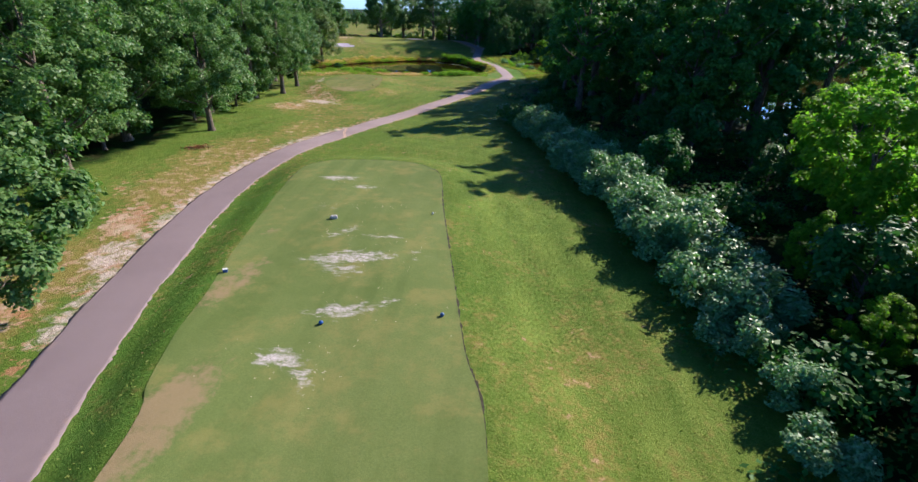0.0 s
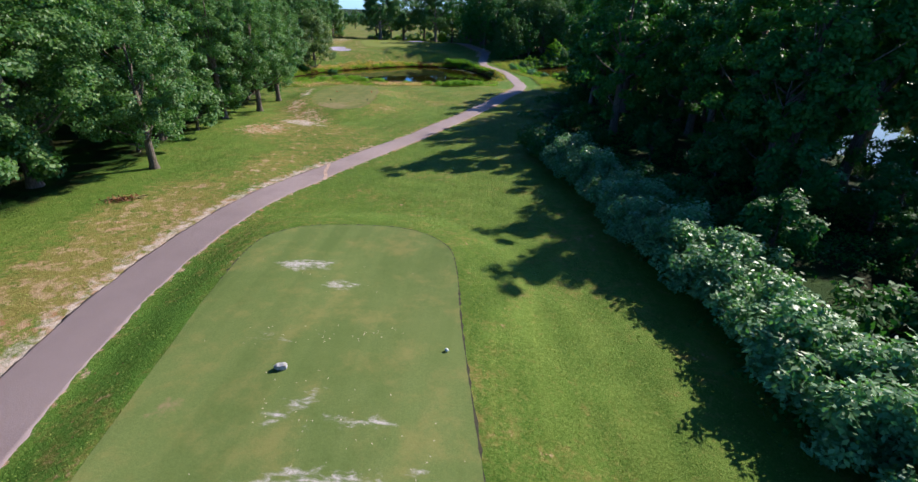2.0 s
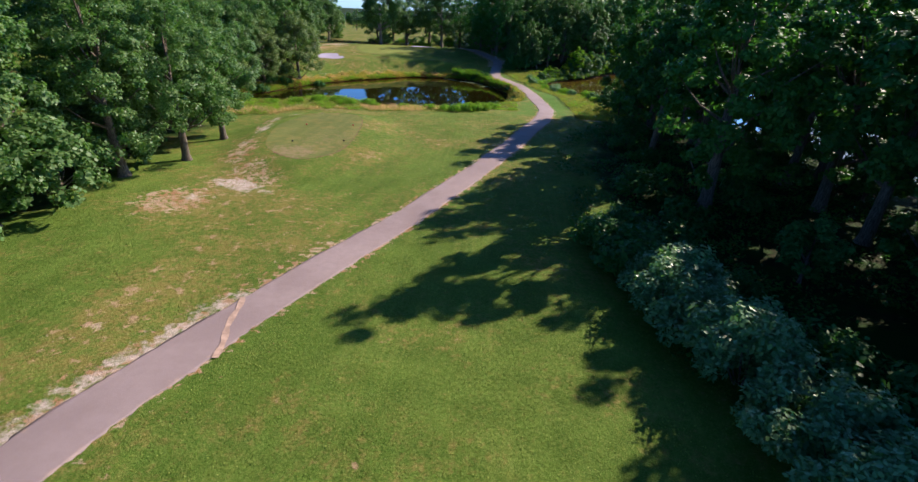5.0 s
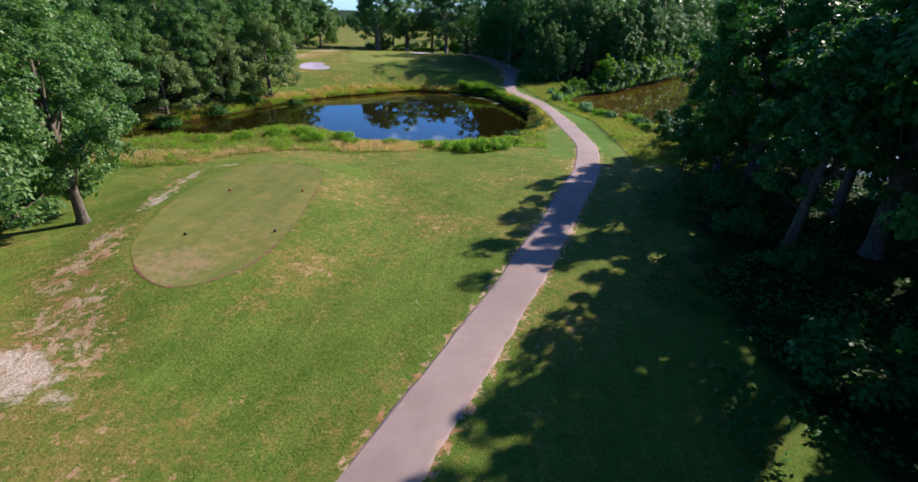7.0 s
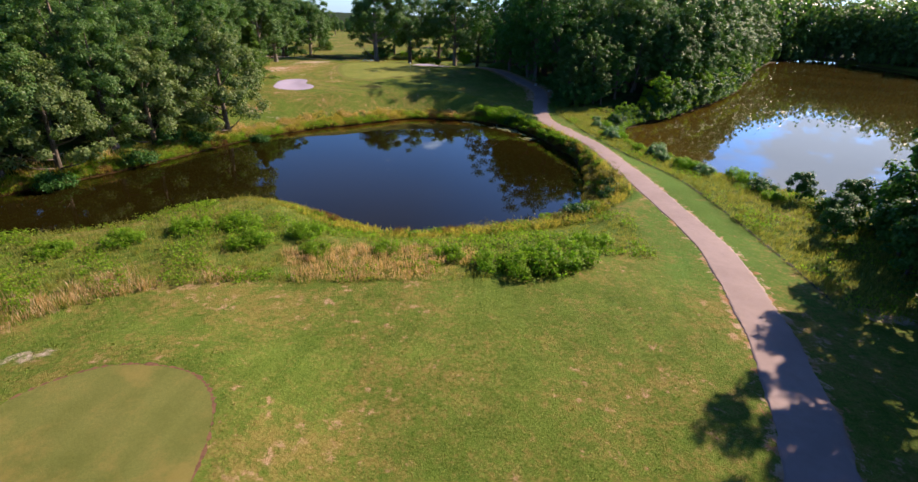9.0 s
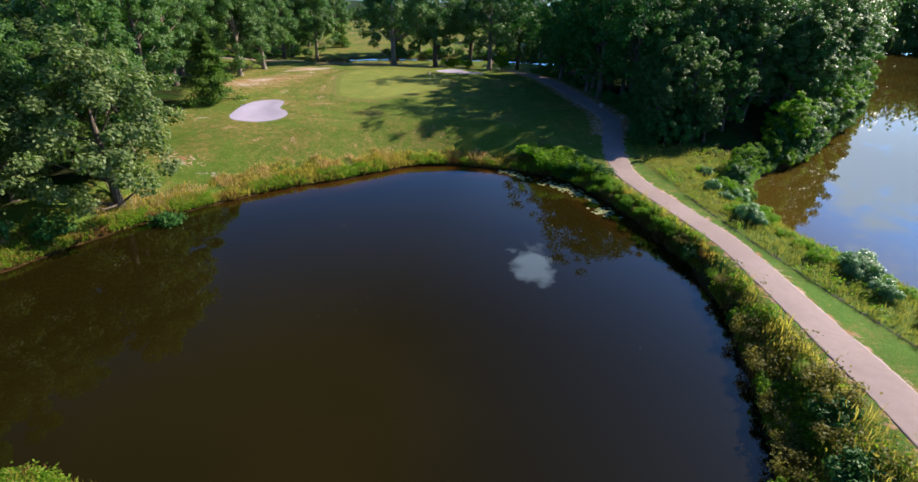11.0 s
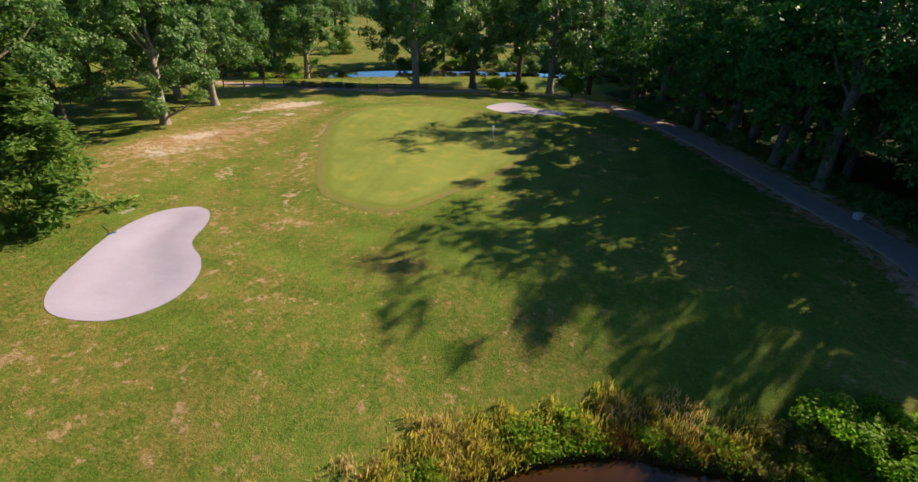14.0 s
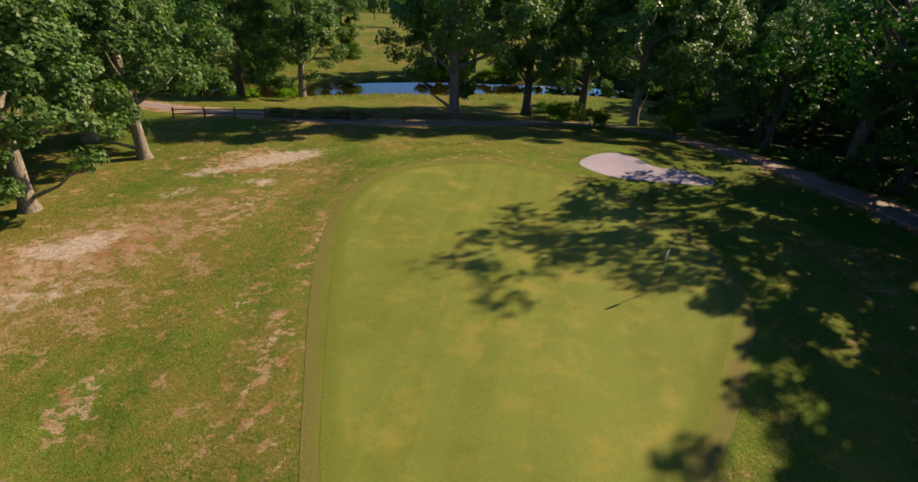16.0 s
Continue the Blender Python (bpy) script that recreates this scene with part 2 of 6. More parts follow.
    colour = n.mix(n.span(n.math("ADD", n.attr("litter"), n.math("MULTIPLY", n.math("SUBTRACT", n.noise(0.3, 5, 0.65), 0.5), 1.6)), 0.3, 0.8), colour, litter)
    mud = n.mix(n.attr("mud"), colour, n.mix(mid, (0.035, 0.020, 0.008), (0.10, 0.055, 0.022)))
    rise = n.math("ADD", n.math("MULTIPLY", fine, 0.6), n.math("MULTIPLY", blades, 0.5))
    return n.done(n.principled(mud, 0.85, spec=0.06, normal=n.bump(n.math("ADD", rise, n.math("MULTIPLY", tuft, 0.5)), 1.0, 0.07)))


def mown_material(name, dark, light, bump=0.3, fringe=None):
    """Close-mown turf with worn, sandy divots."""
    n = Nodes(name)
    big, mid, fine = n.noise(0.12, 4, 0.6), n.noise(0.9, 5, 0.6), n.noise(14.0, 5, 0.7)
    blades = n.noise(46.0, 3, 0.7)
    green = n.mix(n.span(n.math("ADD", n.math("MULTIPLY", big, 0.6), n.math("MULTIPLY", mid, 0.4)), 0.36, 0.64), dark, light)
    rows = n.noise(1.0, 2, 0.4, n.mapped((1.1, 0.05, 1.0), turn=8))
    green = n.mix(n.span(rows, 0.42, 0.58, 0.0, 0.35), green, tuple(c * 1.18 for c in light))
    green = n.mix(n.span(fine, 0.35, 0.7, 0.0, 0.35), green, tuple(c * 0.6 for c in dark))
    green = n.mix(n.span(blades, 0.4, 0.55, 0.3, 0.0), green, tuple(c * 0.55 for c in dark))
    green = n.mix(n.span(n.noise(0.55, 6, 0.68), 0.46, 0.70, 0.0, 0.5), green, tuple(c * f for c, f in zip(light, (1.55, 1.12, 1.25))))
    if fringe:
        rim = n.span(n.math("ADD", n.attr("fringe"), n.math("MULTIPLY", n.math("SUBTRACT", n.noise(1.1, 5, 0.65), 0.5), 1.1)), 0.35, 1.0)
        green = n.mix(rim, green, n.mix(n.span(fine, 0.3, 0.7), tuple(c * 0.72 for c in fringe), fringe))
    worn = n.span(n.math("ADD", n.math("MULTIPLY", n.attr("dry"), 0.8), n.math("MULTIPLY", n.math("SUBTRACT", n.noise(2.2, 6, 0.7), 0.5), 1.4)), 0.35, 0.8)
    green = n.mix(n.math("MULTIPLY", worn, 0.8), green, n.mix(fine, (0.23, 0.165, 0.085), (0.33, 0.245, 0.15)))
    pale = n.mix(n.span(fine, 0.3, 0.7), (0.44, 0.385, 0.37), (0.62, 0.56, 0.56))
    sandy = n.span(n.math("ADD", n.attr("pale"), n.math("MULTIPLY", n.math("SUBTRACT", n.noise(1.5, 8, 0.66, n.mapped((1.0, 2.2, 1.0), turn=8), 0.5), 0.5), 1.7)), 0.36, 0.80)
    sandy = n.math("MULTIPLY", sandy, n.span(n.noise(7.0, 5, 0.7), 0.3, 0.6, 0.45, 1.0))
    colour = n.mix(sandy, green, pale)
    return n.done(n.principled(colour, 0.8, spec=0.08, normal=n.bump(n.math("ADD", fine, blades), bump, 0.03)))


def asphalt_material():
    n = Nodes("worn_asphalt")
    big, mid, fine = n.noise(0.25, 5, 0.6), n.noise(2.4, 6, 0.65), n.noise(40.0, 4, 0.7)
    colour = n.mix(n.span(big, 0.35, 0.65), (0.262, 0.196, 0.196), (0.335, 0.258, 0.256))
    colour = n.mix(n.span(mid, 0.3, 0.75, 0.0, 0.5), colour, (0.235, 0.178, 0.172))
    colour = n.mix(n.span(fine, 0.3, 0.7, 0.0, 0.35), colour, (0.37, 0.315, 0.32))
    dust = n.span(n.math("ADD", n.attr("edge"), n.math("MULTIPLY", n.math("SUBTRACT", n.noise(1.7, 6, 0.7), 0.5), 1.6)), 0.55, 0.85)
    colour = n.mix(n.math("MULTIPLY", dust, 0.75), colour, (0.42, 0.31, 0.25))
    colour = n.mix(n.math("MULTIPLY", n.attr("age"), 0.62), colour, n.mix(mid, (0.130, 0.100, 0.110), (0.190, 0.150, 0.160)))
    cracks = n.span(n.cells(0.55, n.mapped((1, 1, 1))), 0.0, 0.02, 1.0, 0.0)
    colour = n.mix(n.math("MULTIPLY", cracks, 0.4), colour, (0.09, 0.08, 0.08))
    return n.done(n.principled(colour, 0.85, spec=0.3, normal=n.bump(n.math("ADD", fine, mid), 0.5, 0.015)))


def sand_material():
    n = Nodes("bunker_sand")
    big, mid, fine = n.noise(0.5, 4, 0.6), n.noise(3.0, 5, 0.6), n.noise(30.0, 4, 0.7)
    rake = n.noise(6.0, 2, 0.5, n.mapped((0.15, 1.0, 1.0), turn=35))
    colour = n.mix(n.span(big, 0.3, 0.7), (0.39, 0.35, 0.47), (0.42, 0.38, 0.51))
    colour = n.mix(n.span(mid, 0.4, 0.75, 0, 0.2), colour, (0.36, 0.315, 0.42))
    return n.done(n.principled(colour, 0.95, spec=0.15, normal=n.bump(n.math("ADD", rake, fine), 0.3, 0.02)))


def water_material(name, deep, shallow, ripple, rough=0.02):
    n = Nodes(name)
    small, broad = n.noise(1.6, 3, 0.5, n.mapped((1.0, 0.6, 1.0), turn=20)), n.noise(0.05, 3, 0.5)
    colour = n.mix(n.span(broad, 0.3, 0.7), deep, tuple(c * 1.5 for c in deep))
    colour = n.mix(n.math("MULTIPLY", n.attr("shoal"), n.span(n.noise(0.25, 4, 0.6), 0.3, 0.7, 0.55, 1.0)), colour, shallow)
    calm = n.span(n.noise(0.03, 3, 0.5), 0.45, 0.62, 0.25, 1.0)
    return n.done(n.principled(colour, rough, spec=0.5, normal=n.bump(n.math("MULTIPLY", small, calm), ripple, 0.02), IOR=1.33))


def bark_material(name, dark, light):
    n = Nodes(name)
    ridges = n.noise(3.0, 6, 0.65, n.mapped((5.0, 5.0, 0.8)))
    moss = n.noise(0.8, 4, 0.6)
    colour = n.mix(n.span(ridges, 0.35, 0.65), dark, light)
    colour = n.mix(n.span(moss, 0.55, 0.75, 0, 0.4), colour, (0.10, 0.11, 0.06))
    return n.done(n.principled(colour, 0.9, spec=0.2, normal=n.bump(ridges, 0.8, 0.04)))


TURF = turf_material()
TEE_TURF = mown_material("tee_turf", (0.125, 0.168, 0.042), (0.172, 0.208, 0.062))
FRONT_TURF = mown_material("front_tee_turf", (0.136, 0.158, 0.036), (0.186, 0.198, 0.055))
GREEN_TURF = mown_material("green_turf", (0.185, 0.228, 0.040), (0.238, 0.276, 0.060), 0.12, (0.190, 0.225, 0.040))
COLLAR_TURF = mown_material("collar_turf", (0.150, 0.190, 0.030), (0.215, 0.245, 0.046), 0.4, (0.215, 0.200, 0.062))
ASPHALT, SAND = asphalt_material(), sand_material()
POND_WATER = water_material("pond_water", (0.0105, 0.0085, 0.0014), (0.055, 0.023, 0.004), 0.03)
LAKE_WATER = water_material("lake_water", (0.044, 0.036, 0.008), (0.078, 0.052, 0.008), 0.03, 0.02)
BARK = bark_material("oak_bark", (0.055, 0.045, 0.035), (0.20, 0.165, 0.13))
PALE_BARK = bark_material("pale_bark", (0.14, 0.12, 0.10), (0.36, 0.31, 0.26))
LEAF_OAK = leaf_material("oak_leaves", (0.050, 0.118, 0.028), (0.205, 0.292, 0.098), rough=0.44, spec=0.22)
# oak leaf colours darkened, so the wood's shade is painted in
LEAF_SHADED = leaf_material("shade_darkened_leaves", (0.028, 0.090, 0.016), (0.092, 0.195, 0.036), clear=0.22)
LEAF_DARK = leaf_material("dark_leaves", (0.032, 0.098, 0.020), (0.100, 0.200, 0.050), clear=0.24)
# oak leaf colours with part of that shade painted in
LEAF_WOOD = leaf_material("wood_leaves", (0.034, 0.105, 0.020), (0.130, 0.235, 0.052), clear=0.32)
LEAF_LIGHT = leaf_material("light_leaves", (0.044, 0.112, 0.024), (0.178, 0.262, 0.076), rough=0.44, spec=0.22)
LEAF_GREY = leaf_material("grey_green_leaves", (0.085, 0.138, 0.042), (0.255, 0.300, 0.120), rough=0.46, spec=0.2)
SEDGE_BLADE = leaf_material("yellow_sedge", (0.19, 0.20, 0.034), (0.46, 0.41, 0.125), rough=0.6, clear=0.62, shine=(1.45, 1.4, 0.7))
LEAF_YELLOW = leaf_material("yellow_green_leaves", (0.12, 0.225, 0.012), (0.29, 0.40, 0.035), clear=0.58)
LEAF_SILVER = leaf_material("waxy_leaves", (0.085, 0.180, 0.070), (0.27, 0.40, 0.205), rough=0.42, clear=0.3, spec=0.32)
LEAF_PINE = leaf_material("cedar_needles", (0.080, 0.155, 0.027), (0.20, 0.275, 0.060), clear=0.4)
LEAF_HERB = leaf_material("herb_leaves", (0.130, 0.228, 0.014), (0.32, 0.415, 0.040), clear=0.6)
LEAF_OLIVE = leaf_material("olive_leaves", (0.105, 0.125, 0.024), (0.33, 0.29, 0.095), clear=0.5, shine=(1.4, 1.4, 0.6))
GRASS_BLADE = leaf_material("tall_grass", (0.125, 0.18, 0.030), (0.31, 0.31, 0.095), rough=0.6, clear=0.48, shine=(1.45, 1.4, 0.7))
STRAW_BLADE = leaf_material("straw_grass", (0.38, 0.275, 0.165), (0.66, 0.50, 0.345), rough=0.7, clear=0.45, shine=(1.45, 1.4, 0.7))
LAWN_WEED = leaf_material("lawn_weed", (0.125, 0.185, 0.020), (0.27, 0.30, 0.07), rough=0.7, clear=0.3)
RUST_BLADE = leaf_material("rust_sedge", (0.13, 0.065, 0.025), (0.30, 0.17, 0.07), rough=0.7, clear=0.25)


# ---- the lie of the land ----
def smooth(t):
    t = np.clip(t, 0.0, 1.0)
    return t * t * (3 - 2 * t)


def curve(points, closed=False, steps=8):
    """A smooth line through the control points (Catmull-Rom)."""
    p = np.array(points, float)
    n = len(p)
    out = []
    for i in range(n if closed else n - 1):
        if closed:
            a, b, c, d = p[i - 1], p[i], p[(i + 1) % n], p[(i + 2) % n]
        else:
            a, b, c, d = p[max(i - 1, 0)], p[i], p[i + 1], p[min(i + 2, n - 1)]
        for k in range(steps):
            t = k / steps
            out.append(0.5 * (2 * b + (c - a) * t + (2 * a - 5 * b + 4 * c - d) * t * t + (3 * b - a - 3 * c + d) * t ** 3))
    if not closed:
        out.append(p[-1])
    return np.array(out)


def line_distance(x, y, line, closed=False):
    """Distance of the points (x, y) from a polyline."""
    best = np.full(np.shape(x), 1e9)
    ends = list(zip(line[:-1], line[1:])) + ([(line[-1], line[0])] if closed else [])
    for a, b in ends:
        d = b - a
        s = np.clip(((x - a[0]) * d[0] + (y - a[1]) * d[1]) / (d @ d + 1e-12), 0, 1)
        best = np.minimum(best, np.hypot(x - a[0] - s * d[0], y - a[1] - s * d[1]))
    return best


def signed_distance(x, y, line):
    """Distance from a closed outline, negative inside."""
    inside = np.zeros(np.shape(x), bool)
    for a, b in zip(line, np.roll(line, -1, 0)):
        cross = (a[1] > y) != (b[1] > y)
        inside ^= cross & (x < (b[0] - a[0]) * (y - a[1]) / (b[1] - a[1] + 1e-12) + a[0])
    d = line_distance(x, y, line, True)
    return np.where(inside, -d, d)


WATER = -3.25
PATH_LINE = curve([(-5.6, -26.88), (-6.05, -13.44), (-7.95, -5.94), (-8.68, -3.36), (-9.86, 0.9), (-11.82, 9.97), (-12.43, 15.12), (-12.43, 19.04), (-11.98, 23.52), (-10.98, 28.0), (-8.62, 34.94), (-3.58, 47.26), (-1.12, 54.32), (1.79, 63.28), (4.59, 72.8), (6.61, 80.08), (7.73, 86.58), (8.4, 92.96), (7.95, 99.12), (7.28, 105.28), (6.5, 114.24), (5.3, 123.2), (2.5, 131.3), (0.25, 137.6), (-0.5, 143.4), (-0.4, 149.0), (-0.2, 154.3), (-1.5, 160.0), (-4.5, 169.4), (-7.9, 180.0), (-11.5, 188.4), (-13.6, 194.95), (-16.46, 202.16), (-20.72, 207.65), (-25.76, 210.11), (-31.36, 209.44), (-40.66, 201.94), (-51.07, 195.33), (-57.12, 193.65), (-67.2, 192.86), (-80.64, 193.76)])
TEE = curve([(6.61, -26.88), (6.5, -8.29), (5.49, -2.69), (4.48, 3.58), (3.25, 11.2), (2.69, 15.68), (2.02, 18.37), (0.45, 20.05), (-1.34, 20.72), (-3.36, 20.72), (-5.82, 20.16), (-7.17, 19.15), (-7.95, 17.36), (-7.73, 12.99), (-6.94, 7.62), (-6.27, 3.47), (-5.49, -0.22), (-5.04, -3.14), (-4.37, -5.71), (-3.36, -9.3), (-1.68, -26.88)], True, 6)
FRONT_TEE = curve([(-18.59, 57.57), (-16.13, 55.66), (-14.34, 55.89), (-12.77, 58.24), (-12.54, 62.27), (-13.22, 67.76), (-14.22, 72.13), (-15.79, 74.14), (-18.03, 74.59), (-20.05, 73.92), (-21.5, 71.68), (-21.84, 66.42), (-20.16, 60.14)], True, 6)
GREEN = curve([(-30.8, 155.01), (-33.04, 154.56), (-35.28, 155.34), (-37.41, 157.14), (-39.42, 161.73), (-41.66, 167.44), (-43.23, 171.92), (-43.9, 176.4), (-42.78, 180.54), (-40.1, 183.46), (-36.29, 185.02), (-30.8, 183.12), (-25.54, 177.52), (-23.74, 170.8), (-25.65, 164.64), (-28.45, 159.04)], True, 6)
POND = curve([(-40.32, 86.91), (-36.96, 88.7), (-33.82, 90.27), (-31.81, 94.19), (-29.12, 97.66), (-26.32, 99.57), (-22.18, 98.9), (-17.81, 96.88), (-14.0, 95.87), (-7.84, 97.55), (-2.91, 100.13), (1.34, 103.71), (2.69, 109.76), (3.25, 116.48), (2.75, 122.5), (1.55, 125.6), (0.2, 129.6), (-2.45, 134.85), (-5.8, 139.2), (-10.4, 141.0), (-15.1, 141.4), (-18.8, 141.2), (-22.2, 139.7), (-25.98, 135.86), (-28.56, 133.17), (-32.03, 130.14), (-34.72, 126.78), (-37.52, 122.64), (-39.87, 117.94), (-42.22, 110.88), (-44.8, 104.72), (-49.28, 96.32), (-58.24, 86.24), (-71.68, 73.92), (-78.4, 62.72), (-73.92, 58.24), (-62.72, 67.2), (-51.52, 78.4)], True, 4)
LAKE = curve([(11.54, 134.4), (16.24, 122.64), (21.84, 112.56), (29.12, 103.04), (36.96, 88.48), (41.44, 73.92), (44.8, 44.8), (47.04, 11.2), (48.16, -33.6), (49.28, -100.8), (190.4, -100.8), (184.8, 168.0), (163.52, 302.4), (160.16, 358.4), (113.12, 316.96), (53.76, 202.72), (26.32, 159.38), (13.44, 143.36)], True, 4)
BACK_POND = curve([(-87.36, 206.08), (-73.92, 208.32), (-65.74, 218.4), (-58.24, 224.0), (-49.28, 227.36), (-40.32, 232.96), (-22.4, 238.56), (-6.72, 237.44), (-5.6, 245.28), (-22.4, 246.96), (-40.32, 243.04), (-52.64, 238.0), (-62.72, 232.96), (-72.8, 224.0), (-82.88, 217.28), (-96.32, 213.92)], True, 4)
BUNKER = curve([(-44.46, 141.68), (-45.47, 144.48), (-46.26, 147.84), (-45.92, 150.75), (-44.35, 152.32), (-42.78, 151.87), (-41.78, 150.19), (-41.1, 147.84), (-39.42, 146.27), (-38.42, 144.48), (-38.42, 142.24), (-39.98, 140.45), (-42.67, 140.22)], True, 6)
FAR_BUNKER = curve([(-30.24, 187.49), (-29.46, 190.29), (-27.55, 192.19), (-25.65, 191.74), (-24.08, 189.06), (-21.95, 189.06), (-20.05, 187.15), (-20.83, 185.36), (-23.97, 184.91), (-28.0, 185.02)], True, 6)
HEDGE_LINE = curve([(15.23, -24.64), (15.68, -6.72), (15.34, 4.7), (14.11, 13.44), (12.54, 21.28), (10.98, 29.12), (8.96, 38.08), (7.84, 44.8)])

MOWN_EDGE = curve([(-70, 58), (-50, 68), (-38, 72), (-30, 73.5), (-26.3, 74.9), (-25.4, 77.2), (-24.0, 79.2), (-22.0, 80.8), (-19.6, 81.9), (-13.5, 83.4), (-6.9, 84.6), (-3.5, 85.0), (-1.2, 86.3), (0.3, 89.5)])
VERGE_EDGE = curve([(11.7, 83.6), (12.1, 88.5), (12.3, 93), (12.1, 98), (11.5, 104), (10.6, 112), (8.4, 120), (6.2, 127), (4.6, 133), (3.6, 138), (1.6, 143)])


def bench(d, x, y, reach):
    """How far down a slope of this reach a point lies, so that the slope ends beside the path."""
    free = np.clip(line_distance(x, y, PATH_LINE[::2]) - 1.6, 0, None)
    return np.clip(np.maximum(d / reach, d / (d + free + 1e-6)), 0, 1)


def land(x, y):
    """Height of the ground without its waters."""
    shift = 16.8 * smooth((-x - 6.72) / 22.4) * smooth((y - 107.52) / 13.44) * (1 - smooth((y - 151.2) / 22.4))
    knots = np.array([(-112.0, 0.45), (-22.4, 0.45), (5.6, 0.22), (22.4, 0.11), (33.6, 0.0), (76.16, 0.0), (85.12, -0.39), (94.08, -0.9), (106.4, -1.01), (123.2, -1.12), (140.0, -1.12), (147.84, -0.67), (156.8, 0.11), (168.0, 0.45), (184.8, 0.56), (192.64, 0.22), (201.6, -0.67), (215.04, -2.13), (240.8, -2.46), (291.2, -1.4), (448.0, -4.0), (5600.0, -30.0)])
    z = np.interp(y + shift, knots[:, 0], knots[:, 1])
    # the dam lies lower than the fairways on either side
    z = z - 0.62 * smooth((x + 9) / 7) * smooth((y - 104) / 16) * (1 - smooth((y - 145) / 13))
    for outline, rise, slope in ((TEE, 0.84, 4.48), (FRONT_TEE, 0.62, 4.48), (GREEN, 0.16, 4.48)):
        lo, hi = outline.min(0) - 8, outline.max(0) + 8
        near = (x > lo[0]) & (x < hi[0]) & (y > lo[1]) & (y < hi[1])
        if np.any(near):
            d = signed_distance(np.where(near, x, lo[0]), np.where(near, y, lo[1]), outline)
            z = z.copy()
            u = bench(np.clip(d[near] - 0.15, 0, None), x[near], y[near], slope)
            z[near] += rise * (1 - 0.55 * u - 0.45 * smooth(u))
    z = z + 0.07 * np.sin(x * 0.21 + 1.3) * np.sin(y * 0.17) + 0.04 * np.sin(x * 0.53 + y * 0.31)
    return z


def height(x, y):
    """Height of the ground, with the basins of the waters and the bunkers."""
    x, y = np.asarray(x, float), np.asarray(y, float)
    z = land(x, y)
    for outline, bank in ((POND, 4.5), (LAKE, 5.0), (BACK_POND, 5.0)):
        lo, hi = outline.min(0) - 9, outline.max(0) + 9
        near = (x > lo[0]) & (x < hi[0]) & (y > lo[1]) & (y < hi[1])
        if np.any(near):
            d = signed_distance(np.where(near, x, lo[0]), np.where(near, y, lo[1]), outline)
            down = np.ones(np.shape(z))
            reach = bank + (4.0 * smooth((y[near] - 114) / 10) * smooth((-x[near] - 6) / 6) + 3.0 * (1 - smooth((y[near] - 99) / 5)) * smooth((x[near] + 23) / 5) * (1 - smooth(x[near] / 4)) if outline is POND else 0)
            down[near] = bench(np.clip(d[near], 0, None), x[near], y[near], reach)
            down = 0.06 + 0.94 * down
            shore = WATER + (z - WATER) * (0.5 * down + 0.5 * smooth(down))
            bed = WATER - 1.3 * smooth(-d / 4)
            z = np.where(near, np.where(d > 0, shore, bed), z)
    for outline, deep in ((BUNKER, 0.16), (FAR_BUNKER, 0.14)):
        lo, hi = outline.min(0) - 3, outline.max(0) + 3
        near = (x > lo[0]) & (x < hi[0]) & (y > lo[1]) & (y < hi[1])
        if np.any(near):
            d = signed_distance(np.where(near, x, lo[0]), np.where(near, y, lo[1]), outline)
            z = z + np.where(near, -deep * smooth((-d - 0.5) / 2.0), 0)
    return z


def h(x, y):
    return float(height(np.array([x]), np.array([y]))[0])


# ---- building helpers ----
def mesh_of(name, verts, faces, material, smoothed=False):
    me = bpy.data.meshes.new(name)
    me.from_pydata([tuple(v) for v in verts], [], [tuple(f) for f in faces])
    me.materials.append(material)
    if smoothed:
        me.polygons.foreach_set("use_smooth", [True] * len(me.polygons))
    me.update()
    return me


def give(me, name, values):
    a = me.attributes.new(name, "FLOAT", "POINT")
    a.data.foreach_set("value", np.asarray(values, np.float32))


def part(name, bm, material, parent, label=""):
    """One bmesh as ONE mesh object under a thing or a part."""
    me = bpy.data.meshes.new(name)
    bm.to_mesh(me)
    bm.free()
    me.materials.append(material)
    ob = new(name, me)
    ob.parent = parent
    if label:
        ob["label"] = label
    return ob


def part_mesh(name, me, parent, label=""):
    ob = new(name, me)
    ob.parent = parent
    if label:
        ob["label"] = label
    return ob


def ticks(lo, hi, step, far, growth=1.28):
    """Even steps from lo to hi, then ever longer ones out to far on both sides."""
    mid = list(np.arange(lo, hi + 1e-6, step))
    s, a, out_l, out_r = step, lo, [], []
    while a > -far:
        s *= growth
        a -= s
        out_l.append(a)
    s, a = step, hi
    while a < far:
        s *= growth
        a += s
        out_r.append(a)
    return np.array(out_l[::-1] + mid + out_r)


